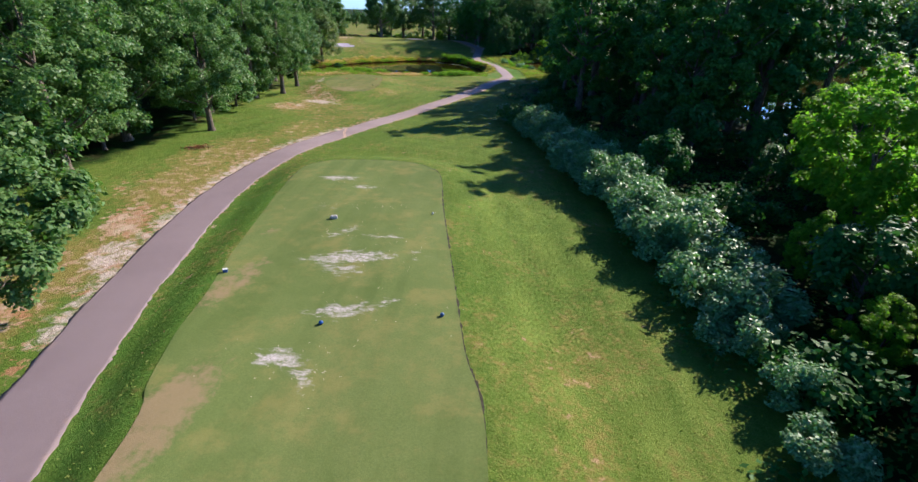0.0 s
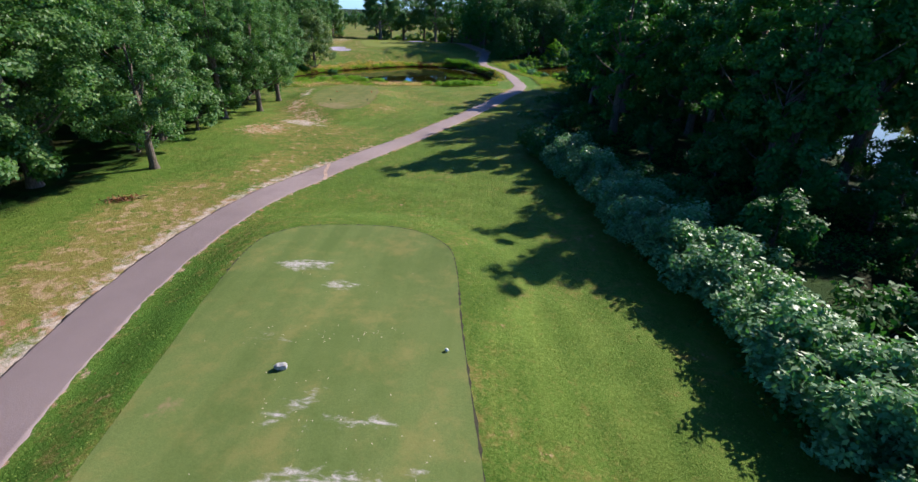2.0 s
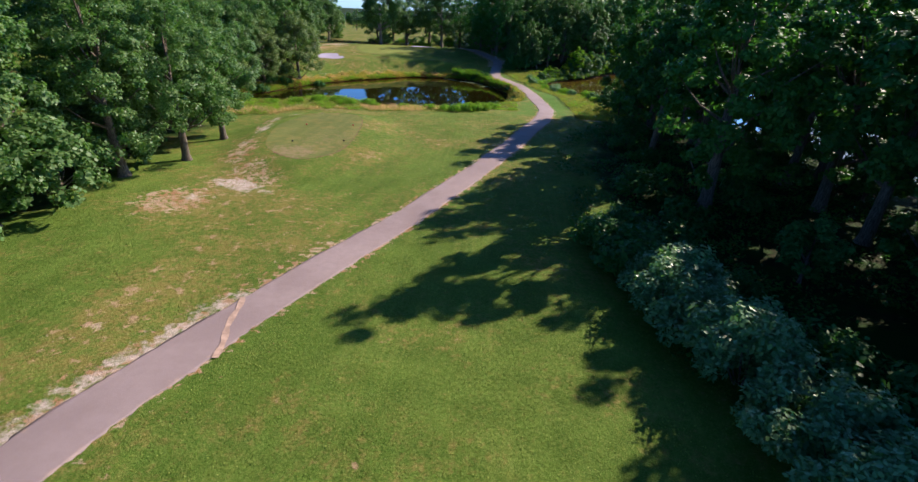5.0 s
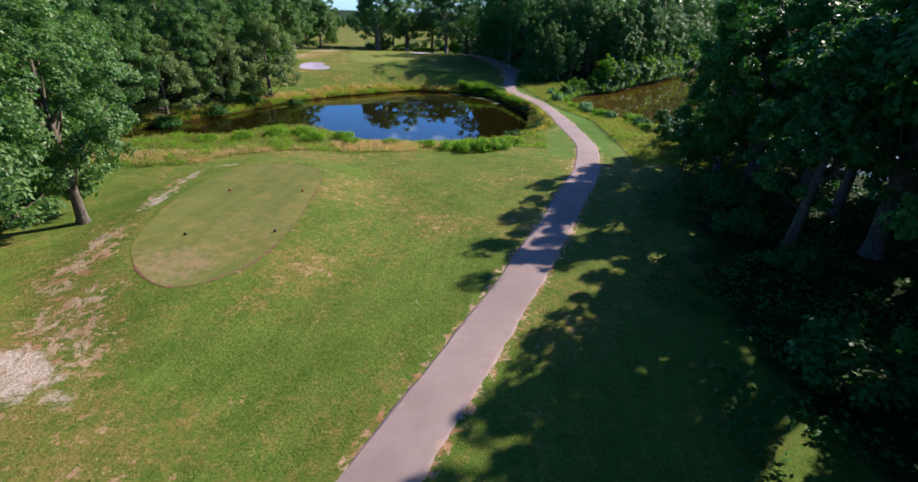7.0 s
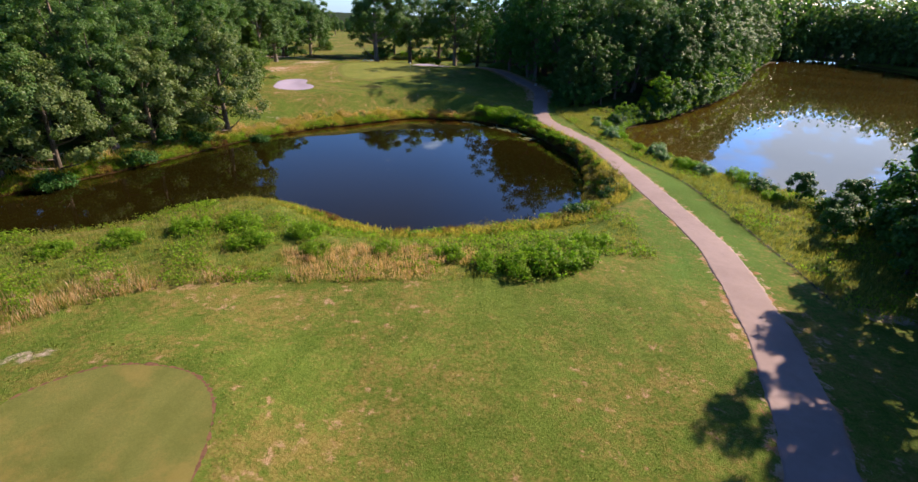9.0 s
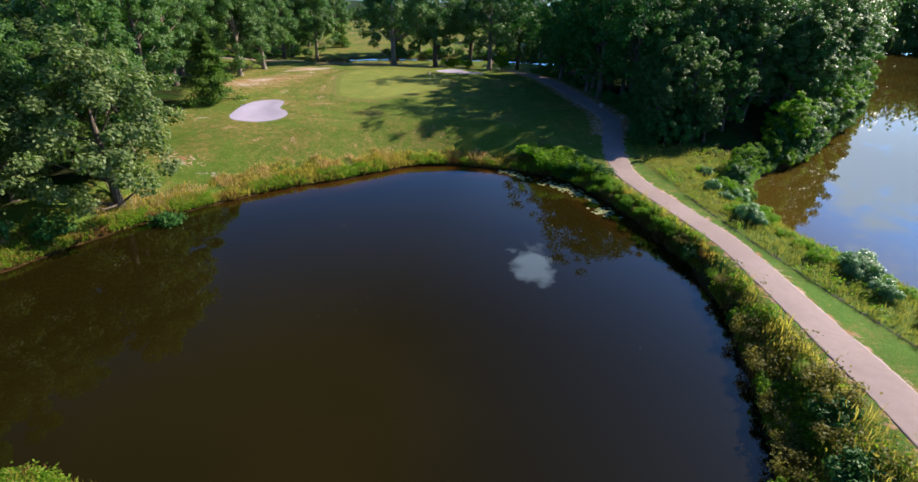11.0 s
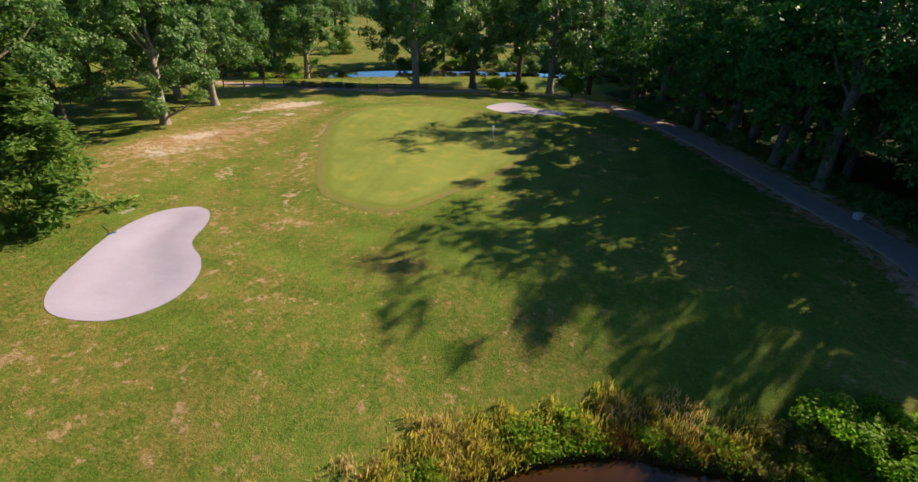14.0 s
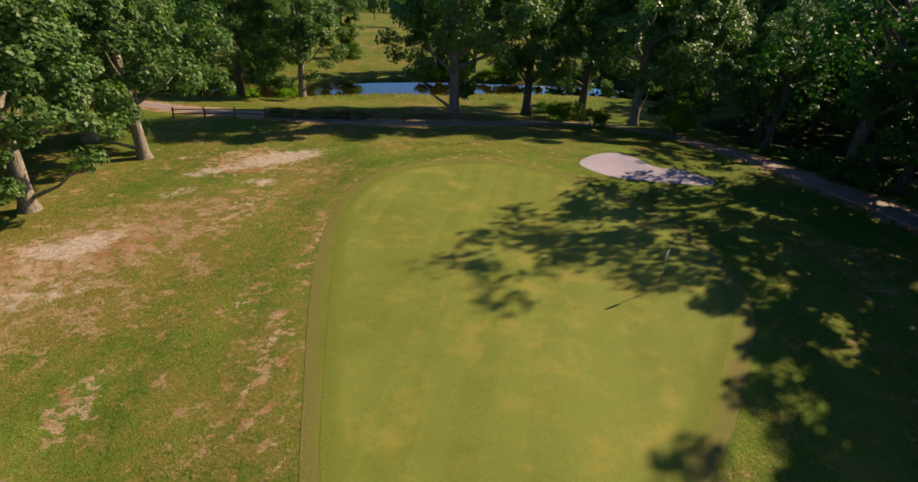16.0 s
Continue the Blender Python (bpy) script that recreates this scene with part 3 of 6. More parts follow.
# worn places: x, y, half width, half length, turn in degrees, strength
PALE_SPOTS = [(-4.6, 15.5, 1.3, .5, 5, .62), (-2.3, 13.9, .9, .35, 10, .5), (-3.7, 9.8, .8, .35, -10, .42), (-1.6, 6.5, 1.0, .35, 55, .5), (0.3, 6.0, 1.1, .25, 10, .58), (-0.4, 3.6, 1.9, .55, 12, .66), (-0.6, 2.3, 1.0, .5, -20, .55),
              (0.4, -1.0, 1.2, .4, 8, .66), (1.9, -0.2, .9, .25, 20, .52), (-0.9, -4.0, .8, .45, 5, .64), (0.2, -4.6, .5, .3, 0, .5), (0.5, -5.2, .25, .35, 0, .5), (-1.9, 10.1, .25, .2, 0, .42), (0.1, 10.4, .3, .2, 0, .4), (2.8, 4.3, .5, .6, 0, .36),
              (-12.9, 3.9, 1.3, 2.2, 25, .62), (-13.4, 8.9, .6, 1.4, 30, .5), (-19.4, 47.0, 1.6, .7, -8, .5), (-17.9, 50.1, 2.3, 1.1, -24, .74), (-15.0, 49.0, .8, .5, 0, .6), (-23.0, 66.0, .55, 2.4, 12, .68), (-24.2, 71.2, .5, 2.6, 10, .64), (-22.4, 60.7, .5, 1.4, 12, .5), (-23.2, 74.9, 1.2, .6, 20, .58),
              (-47.2, 140.7, 1.1, .45, 25, .62), (-51.6, 181.3, 1.3, 3.4, -40, .8), (-54.3, 177.6, .8, 2.2, -40, .68), (-50.5, 176.5, 1.4, .8, 20, .6), (-54.2, 166.4, 1.3, 2.2, -30, .72), (-53.8, 160.6, 1.5, 1.4, -20, .6), (-52.0, 162.6, 1.0, 2.0, -35, .52), (-54.2, 173.7, .7, 1.6, -30, .52), (-57.5, 179.5, 1.4, .6, 30, .45), (-47.7, 150.5, .8, .8, 0, .46), (-42.0, 128.9, 1.2, .9, 20, .5), (-38.6, 128.8, 1.2, .6, 25, .45), (13.9, 84.4, 1.7, .7, -10, .72)]
BARE_SPOTS = [(-15.3, 8.3, 1.8, 3.4, 25, .72), (-13.6, -2.0, 1.6, 3.0, 10, .66), (-19.2, 13.4, 1.2, 3.0, 30, .45), (-17.8, 20.5, 1.2, 2.5, 25, .42), (-16.0, 23.2, 1.0, 1.6, 20, .5), (-13.9, 21.0, 1.2, 1.8, 15, .5), (-14.9, 31.5, 1.5, 1.2, 20, .42), (-20.0, 24.5, .9, 1.2, 0, .42), (-20.5, 46.2, 3.2, 3.6, -10, .6), (-18.9, 52.5, 2.2, 5.2, -12, .52),
              (-17.2, 51.5, 3.5, 3.0, -20, .52), (-21.4, 58.0, 1.9, 5.0, 14, .56), (-23.6, 68.0, 1.3, 6.0, 12, .5), (-6.1, -3.6, .35, 1.2, -15, .5), (-7.6, 1.3, .3, .8, -10, .55), (-54.0, 165, 3.8, 9.0, -28, .62), (-53.4, 180, 3.8, 4.5, 0, .62), (-49.5, 172, 2.2, 5.5, -20, .48), (-42, 129.5, 3.4, 1.6, 10, .5), (-3.9, 56.8, .9, .5, 0, .4), (-43.6, 171, .45, 5.0, 0, .55), (-41.4, 161, .45, 5.0, 18, .6), (-39.0, 155, .6, 3.0, 20, .58), (-46, 158, 1.2, 3.0, 20, .5), (-44, 165, 1.2, 2.0, 10, .46), (-42, 151, 2.0, 2.0, 0, .48), (-37.5, 150.5, 2.2, 1.2, 30, .5), (14.2, 85, 3.0, 1.2, 0, .5)]
DRY_SPOTS = [(-30, 140, 9, 6, 0, .5), (-44, 152, 6, 10, 0, .55), (-12, 62, 8, 8, 0, .45), (-16, 20, 4.5, 12, 10, .85), (-13.5, 36, 4, 9, 0, .7), (-11, 45, 5, 8, -10, .55), (-14, 2, 2.5, 9, 10, .9), (-18, 48, 6, 8, -10, .55), (-20, 58, 5, 8, 0, .5), (-8, 80, 12, 3.5, 0, .35), (5, 82, 4, 6, 0, .45), (-12, 70, 10, 6, 0, .3), (-52, 166, 7, 18, -10, .95), (-40, 136, 8, 10, 0, .4), (-34, 150, 12, 22, 0, .3), (8.5, 8, 4, 14, 5, .12), (9, -8, 4, 10, 0, .15), (2, 25, 6, 5, 0, .2)]
TEE_DRY = [(-4.8, 0.6, 1.0, 3.0, -12, .8), (-3.3, -7.5, 1.3, 3.6, -8, 1.05), (-5.4, 5.9, .8, 1.0, 0, .5), (-17.0, 57.4, 3.8, 3.0, 20, .78), (-15, 61, 4.5, 9, 10, .5), (-0.2, 3.2, 2.6, 1.6, 0, .3), (0.6, -1.2, 2.0, 1.2, 0, .25)]


PALE_SPOTS = [(a, b, c * (1.45 if i < 15 else 1.2), d * (1.45 if i < 15 else 1.2), e, f) for i, (a, b, c, d, e, f) in enumerate(PALE_SPOTS)]


def spots(x, y, table):
    """Strength of the worn places at the points."""
    best = np.zeros(np.shape(x))
    for cx, cy, a, b, turn, strength in table:
        c, s = math.cos(radians(turn)), math.sin(radians(turn))
        u, v = ((x - cx) * c + (y - cy) * s) / a, (-(x - cx) * s + (y - cy) * c) / b
        best = np.maximum(best, strength * (1 - smooth((np.hypot(u, v) - 0.35) / 1.1)))
    return best


RIGHT_WOOD = np.array([(15.5, -40), (16.5, 4), (15.0, 15), (13.2, 26), (11.0, 38), (9.5, 48), (9.0, 62), (12, 74), (17, 80), (20, 92), (27, 98), (38, 78), (42, 20), (46, -40)])
LEFT_WOOD = np.array([(-20.16, -44.8), (-19.04, -4.48), (-23.52, 8.96), (-24.08, 26.88), (-26.32, 44.8), (-29.12, 56.0), (-28.56, 67.2), (-33.6, 73.92), (-44.8, 73.92), (-67.2, 56.0), (-89.6, 22.4), (-89.6, -44.8)])
BANK_WOOD = np.array([(-47.04, 98.56), (-45.36, 112.0), (-43.68, 120.96), (-45.92, 132.16), (-52.64, 138.88), (-54.88, 150.08), (-59.36, 159.04), (-66.08, 168.0), (-78.4, 168.0), (-100.8, 134.4), (-78.4, 100.8), (-56.0, 89.6)])
FAR_WOOD = np.array([(2.8, 147.84), (3.14, 160.16), (0.56, 170.24), (-3.36, 182.56), (-7.84, 192.64), (-14.56, 204.96), (-13.44, 220.64), (0.0, 235.2), (44.8, 280.0), (89.6, 293.44), (51.52, 206.08), (25.2, 162.4), (12.32, 146.72)])
WOODS = (RIGHT_WOOD, LEFT_WOOD, BANK_WOOD, FAR_WOOD)


def ground_masks(x, y):
    path_d = line_distance(x, y, PATH_LINE)
    pale, bare, dry = spots(x, y, PALE_SPOTS), spots(x, y, BARE_SPOTS), spots(x, y, DRY_SPOTS)
    edge = (1 - smooth((path_d - 1.15) / 0.9)) * (y > 4) * 0.56
    bare = np.maximum(bare, edge)
    left = (x < np.interp(y, PATH_LINE[:220, 1], PATH_LINE[:220, 0]))
    bare = np.maximum(bare, np.where(left & (y < 42) & (y > -6), 0.48 * (1 - smooth((path_d - 1.2) / 3.2)), 0))
    pale = np.maximum(pale, np.where(left & (y < 36) & (y > -4), 0.56 * (1 - smooth((path_d - 1.5) / 1.7)), 0))
    tee_d = signed_distance(x, y, TEE)
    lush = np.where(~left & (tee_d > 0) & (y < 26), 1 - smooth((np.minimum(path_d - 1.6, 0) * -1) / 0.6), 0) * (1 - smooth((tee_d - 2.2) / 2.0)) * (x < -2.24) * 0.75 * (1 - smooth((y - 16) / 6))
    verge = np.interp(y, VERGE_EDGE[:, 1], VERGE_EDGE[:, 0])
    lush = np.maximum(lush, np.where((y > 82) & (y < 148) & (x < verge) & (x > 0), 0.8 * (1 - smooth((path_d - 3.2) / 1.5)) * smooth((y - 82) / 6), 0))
    # woodland floor and wooded shore: litter whose colour also carries painted shade
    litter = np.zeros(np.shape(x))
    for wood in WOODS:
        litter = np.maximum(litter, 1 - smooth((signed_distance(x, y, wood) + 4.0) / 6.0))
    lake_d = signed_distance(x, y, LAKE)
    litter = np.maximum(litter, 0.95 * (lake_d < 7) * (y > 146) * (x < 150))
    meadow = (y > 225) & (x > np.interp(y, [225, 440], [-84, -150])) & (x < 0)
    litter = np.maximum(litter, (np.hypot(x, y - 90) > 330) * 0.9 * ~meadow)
    shore = np.minimum(np.minimum(signed_distance(x, y, POND), signed_distance(x, y, LAKE)), signed_distance(x, y, BACK_POND))
    mud = 1 - smooth(shore / np.where(x > 10, 0.45, 0.7))
    # straw fades towards the wood: greener turf there puts shade into the colour
    dry = np.maximum(dry, 0.17 + 0.22 * smooth((y - 45) / 25) * (1 - 0.6 * smooth((y - 88) / 6)) + 0.20 * smooth((y - 112) / 20) * smooth((-x - 20) / 16))
    shoulder = np.where((y > 150) & (y < 204) & (x < 6), 0.66 * (1 - smooth((path_d - 1.9) / 1.8)), 0)
    bare = np.maximum(bare, shoulder)
    green_d = signed_distance(x, y, GREEN)
    mow = (0.5 + 0.5 * np.sin(green_d * 1.75 + 0.4)) * smooth((green_d - 0.3) / 0.8) * (1 - smooth((green_d - 9) / 6))
    mow = np.maximum(mow, (0.5 + 0.5 * np.sin(tee_d * 2.6)) * smooth((tee_d - 0.6) / 1.0) * (1 - smooth((tee_d - 12) / 6)) * (x > -7) * (1 - 0.65 * smooth((y - 14) / 8)))
    mow = np.maximum(mow, 0.42 * (0.5 + 0.5 * np.sin(path_d * 2.3 + 0.5 * np.sin(y * 0.1))) * smooth((y - 24) / 8) * (1 - smooth((y - 78) / 6)) * (path_d < 26) * left * smooth((path_d - 1.6) / 1.0))
    rim = (1 - smooth(np.abs(green_d - 1.1) / 0.9)) * (x < -31)
    dry = np.maximum(dry, 0.7 * rim)
    bare = np.maximum(bare, 0.44 * rim)
    return {"mow": mow, "pale": pale, "bare": bare, "dry": dry, "lush": lush, "litter": litter, "mud": mud}


def grid_faces(nx, ny):
    i = np.arange(nx * ny).reshape(ny, nx)
    return np.stack([i[:-1, :-1], i[:-1, 1:], i[1:, 1:], i[1:, :-1]], -1).reshape(-1, 4).tolist()


def coarser(line, lo, hi, step):
    """The steps between lo and hi made even, at a wider spacing."""
    return np.concatenate([line[line < lo], np.arange(lo, hi, step), line[line >= hi]])


GRID_X = coarser(ticks(-76, 48, 0.6, 2600), 48.5, 205, 3.0)
GRID_Y = coarser(ticks(-24, 216, 0.6, 2600), 216.5, 390, 3.0)
GRID_Z = height(*np.meshgrid(GRID_X, GRID_Y))


def lie(x, y):
    """Height of the ground sheet itself, between its grid points."""
    i = np.clip(np.searchsorted(GRID_X, x) - 1, 0, len(GRID_X) - 2)
    j = np.clip(np.searchsorted(GRID_Y, y) - 1, 0, len(GRID_Y) - 2)
    u = (x - GRID_X[i]) / (GRID_X[i + 1] - GRID_X[i])
    v = (y - GRID_Y[j]) / (GRID_Y[j + 1] - GRID_Y[j])
    return (GRID_Z[j, i] * (1 - u) + GRID_Z[j, i + 1] * u) * (1 - v) + (GRID_Z[j + 1, i] * (1 - u) + GRID_Z[j + 1, i + 1] * u) * v


def build_ground():
    xs, ys = GRID_X, GRID_Y
    x, y = (a.ravel() for a in np.meshgrid(xs, ys))
    z = GRID_Z.ravel()
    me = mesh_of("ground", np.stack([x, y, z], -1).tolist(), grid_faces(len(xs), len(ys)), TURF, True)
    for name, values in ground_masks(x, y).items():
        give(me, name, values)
    return tagged(new("ground", me), "rolling golf course turf with worn bare patches", "ground", kind="structure")


def lawn(name, outline, material, label, step=0.4, lift=0.018, table=()):
    """A close-mown sheet that lies on the ground within an outline."""
    lo, hi = outline.min(0), outline.max(0)
    bm = bmesh.new()
    ring = [bm.verts.new((p[0], p[1], 0)) for p in outline]
    face = bm.faces.new(ring)
    for axis in (0, 1):
        for c in np.arange(lo[axis] + step, hi[axis], step):
            no = (1, 0, 0) if axis == 0 else (0, 1, 0)
            co = (c, 0, 0) if axis == 0 else (0, c, 0)
            bmesh.ops.bisect_plane(bm, geom=bm.verts[:] + bm.edges[:] + bm.faces[:], plane_co=co, plane_no=no)
    co = np.array([v.co[:] for v in bm.verts])
    z = lie(co[:, 0], co[:, 1]) + lift
    for v, zz in zip(bm.verts, z):
        v.co.z = zz
    me = bpy.data.meshes.new(name)
    bm.to_mesh(me)
    bm.free()
    me.materials.append(material)
    me.polygons.foreach_set("use_smooth", [True] * len(me.polygons))
    co = np.array([v.co[:] for v in me.vertices])
    give(me, "pale", spots(co[:, 0], co[:, 1], PALE_SPOTS))
    give(me, "dry", spots(co[:, 0], co[:, 1], table))
    give(me, "fringe", 1 - smooth(-signed_distance(co[:, 0], co[:, 1], outline) / 1.3))
    return tagged(new(name, me), label, name.replace("_", " "), kind="structure")


def build_path():
    """The cart path: a slab with a slight crown and ragged edges."""
    rng = np.random.default_rng(5)
    line = curve(PATH_LINE[::2], False, 6)
    way = np.gradient(line, axis=0)
    way /= np.linalg.norm(way, axis=1)[:, None]
    side = np.stack([way[:, 1], -way[:, 0]], -1)
    half = np.interp(line[:, 1], [-33.6, 0.0, 22.4, 50.4, 78.4, 123.2, 145.6, 156.8, 179.2, 199.36, 212.8], [1.29, 1.29, 1.23, 1.1, 1.12, 1.1, 1.12, 1.3, 1.45, 1.4, 1.3])
    verts, edge = [], []
    for k, u in enumerate((-1.0, -1.0, -0.9, -0.5, 0, 0.5, 0.9, 1.0, 1.0)):
        rag = rng.normal(0, 0.035, len(line)) + 0.05 * np.sin(np.arange(len(line)) * 0.31 + u)
        p = line + side * (half * u + (rag if abs(u) > 0.95 else 0) * np.sign(u))[:, None]
        z = lie(p[:, 0], p[:, 1]) + (-0.1 if k in (0, 8) else 0.016 + 0.03 * (1 - abs(u)))
        verts.append(np.column_stack([p, z]))
        # beyond y 148 extra dust, whose tan also paints in sun dapples
        edge.append((0.55 if abs(u) > 0.85 else 0.12) + 0.4 * smooth((line[:, 1] - 148) / 12))
    verts = np.stack(verts, 1).reshape(-1, 3)
    me = mesh_of("cart_path", verts.tolist(), grid_faces(9, len(line)), ASPHALT, True)
    give(me, "edge", np.stack(edge, 1).ravel())
    give(me, "age", np.repeat(1 - smooth((line[:, 1] - 12) / 26), 9))
    return tagged(new("cart_path", me), "narrow worn grey-mauve asphalt cart path", "path", kind="structure")


def water(name, outline, material, label, step, shoal):
    """A level sheet that runs a little way under its banks; shoal: breadth of the muddy shallows."""
    lo, hi = outline.min(0) - 2, outline.max(0) + 2
    xs, ys = np.arange(lo[0], hi[0] + step, step), np.arange(lo[1], hi[1] + step, step)
    x, y = (a.ravel() for a in np.meshgrid(xs, ys))
    d = signed_distance(x, y, outline)
    keep = d < step * 1.5
    index = np.cumsum(keep) - 1
    faces = [[int(index[i]) for i in f] for f in grid_faces(len(xs), len(ys)) if all(keep[i] for i in f)]
    me = mesh_of(name, np.stack([x, y, np.full(len(x), WATER)], -1)[keep].tolist(), faces, material)
    give(me, "shoal", (1 - smooth((-d[keep] - 0.3) / shoal)) * (smooth((y[keep] - 122) / 12) if outline is POND else 1.0))
    return tagged(new(name, me), label, "water", kind="structure")


away = GREEN - GREEN.mean(0)
GREEN_COLLAR = GREEN + away / np.linalg.norm(away, axis=1)[:, None] * 0.8
build_ground()
lawn("tee", TEE, TEE_TURF, "raised mown tee with bleached sandy divots", table=TEE_DRY)
lawn("tee_front", FRONT_TEE, FRONT_TURF, "small oval mown tee with a worn brown end", table=TEE_DRY)
lawn("green_collar", GREEN_COLLAR, COLLAR_TURF, "close-mown fringe round the putting green", lift=0.012)
lawn("putting_green", GREEN, GREEN_TURF, "smooth bright green putting surface", lift=0.017)
build_path()
def seam():
    """A pale patched joint that runs slantwise over the path."""
    a, b = np.array([-8.75, 30.6]), np.array([-9.85, 35.0])
    t = np.linspace(0, 1, 14)[:, None]
    mid = a + (b - a) * t + np.array([0.06, 0.02]) * np.sin(t * 9)
    rows = []
    for w in (-0.13, 0.13):
        p = mid + np.array([0.97, 0.24]) * w * (1 + 0.25 * np.sin(t * 23 + w))
        rows.append(np.column_stack([p, lie(p[:, 0], p[:, 1]) + 0.056]))
    me = mesh_of("path_joint", np.stack(rows, 1).reshape(-1, 3).tolist(), grid_faces(2, 14), plain("patch_tan", (0.44, 0.31, 0.24), 0.9, scale=3))
    return tagged(new("path_joint", me), "pale tan patched joint across the path", "path joint", kind="structure")


seam()
water("pond", POND, POND_WATER, "still dark brown pond water", 1.0, 4.0)
water("lake", LAKE, LAKE_WATER, "calm brown lake reflecting a cloudy sky", 6.0, 14.0)
water("back_pond", BACK_POND, POND_WATER, "narrow strip of calm water behind the green", 1.0, 0.2)


def turf_lip(name, outline, first, last, width, label, soil=(0.045, 0.04, 0.02)):
    """Crumbling soil lip where mown turf meets the rough; dark strips paint edge shadow."""
    rng = np.random.default_rng(8)
    line = curve(outline[first:last], False, 4)
    way = np.gradient(line, axis=0)
    way /= np.linalg.norm(way, axis=1)[:, None]
    out = np.stack([way[:, 1], -way[:, 0]], -1)
    w = width * np.clip(rng.normal(0.55, 0.5, len(line)), 0.06, 1.5)
    rows = [np.column_stack([line + out * a[:, None], lie(*(line + out * a[:, None]).T) + 0.022]) for a in (-0.3 * w, 0.7 * w)]
    me = mesh_of(name, np.stack(rows, 1).reshape(-1, 3).tolist(), grid_faces(2, len(line)), plain("edge_soil_and_shadow", soil, 0.95))
    return tagged(new(name, me), label, "turf edge", kind="structure")


turf_lip("trim_front_tee", FRONT_TEE, 0, 60, 0.14, "thin reddish soil line beside the front tee", (0.16, 0.085, 0.045))
# dark strips: the shadow of the small drop put into the colour
turf_lip("trim_verge", VERGE_EDGE, 3, 66, 0.22, "dark painted shadow line along the cut edge of the mown verge", (0.030, 0.034, 0.012))
turf_lip("trim_tee", TEE, 6, 78, 0.085, "thin line of soil and painted groove shadow round the tee edge")
for nm, line in (("bunker", BUNKER), ("bunker_far", FAR_BUNKER)):
    ob = lawn(nm, line.mean(0) + (line - line.mean(0)) * 0.95, SAND, "kidney-shaped bunker of raked pale sand", 0.35, 0.02)
    ob["category"] = "bunker"


# ---- plants ----
def leaf_cards(rng, centres, normals, length, width, fold=0.25):
    """Kite-shaped folded leaves, one quad each."""
    n = len(centres)
    normals = normals / (np.linalg.norm(normals, axis=1)[:, None] + 1e-9)
    ref = rng.normal(size=(n, 3))
    tang = np.cross(normals, ref)
    tang /= np.linalg.norm(tang, axis=1)[:, None] + 1e-9
    side = np.cross(normals, tang)
    ln = (length * rng.uniform(0.7, 1.3, n))[:, None]
    wd = (width * rng.uniform(0.75, 1.25, n))[:, None]
    a = centres - tang * ln * 0.5
    b = centres + side * wd * 0.5 - normals * wd * fold
    c = centres + tang * ln * 0.5 - normals * ln * 0.12
    d = centres - side * wd * 0.5 - normals * wd * fold
    return np.stack([a, b, c, d], 1).reshape(-1, 3)


def card_mesh(name, verts, material):
    n = len(verts) // 4
    me = bpy.data.meshes.new(name)
    me.vertices.add(4 * n)
    me.vertices.foreach_set("co", np.ascontiguousarray(verts, np.float32).ravel())
    me.loops.add(4 * n)
    me.loops.foreach_set("vertex_index", np.arange(4 * n, dtype=np.int32))
    me.polygons.add(n)
    me.polygons.foreach_set("loop_start", np.arange(0, 4 * n, 4, dtype=np.int32))
    me.materials.append(material)
    me.update(calc_edges=True)
    me.validate()
    return me


def tube(points, radii, sides=8):
    points = [Vector(p) for p in points]
    verts, faces = [], []
    for i, (p, r) in enumerate(zip(points, radii)):
        way = (points[min(i + 1, len(points) - 1)] - points[max(i - 1, 0)]).normalized()
        q = way.to_track_quat("Z", "Y")
        for k in range(sides):
            a = 2 * math.pi * k / sides
            verts.append(p + q @ Vector((math.cos(a) * r, math.sin(a) * r, 0)))
        if i:
            for k in range(sides):
                faces.append(((i - 1) * sides + k, (i - 1) * sides + (k + 1) % sides, i * sides + (k + 1) % sides, i * sides + k))
    return verts, faces


def join_tubes(name, tubes, material):
    verts, faces = [], []
    for v, f in tubes:
        faces += [tuple(i + len(verts) for i in q) for q in f]
        verts += v
    return mesh_of(name, verts, faces, material, True)


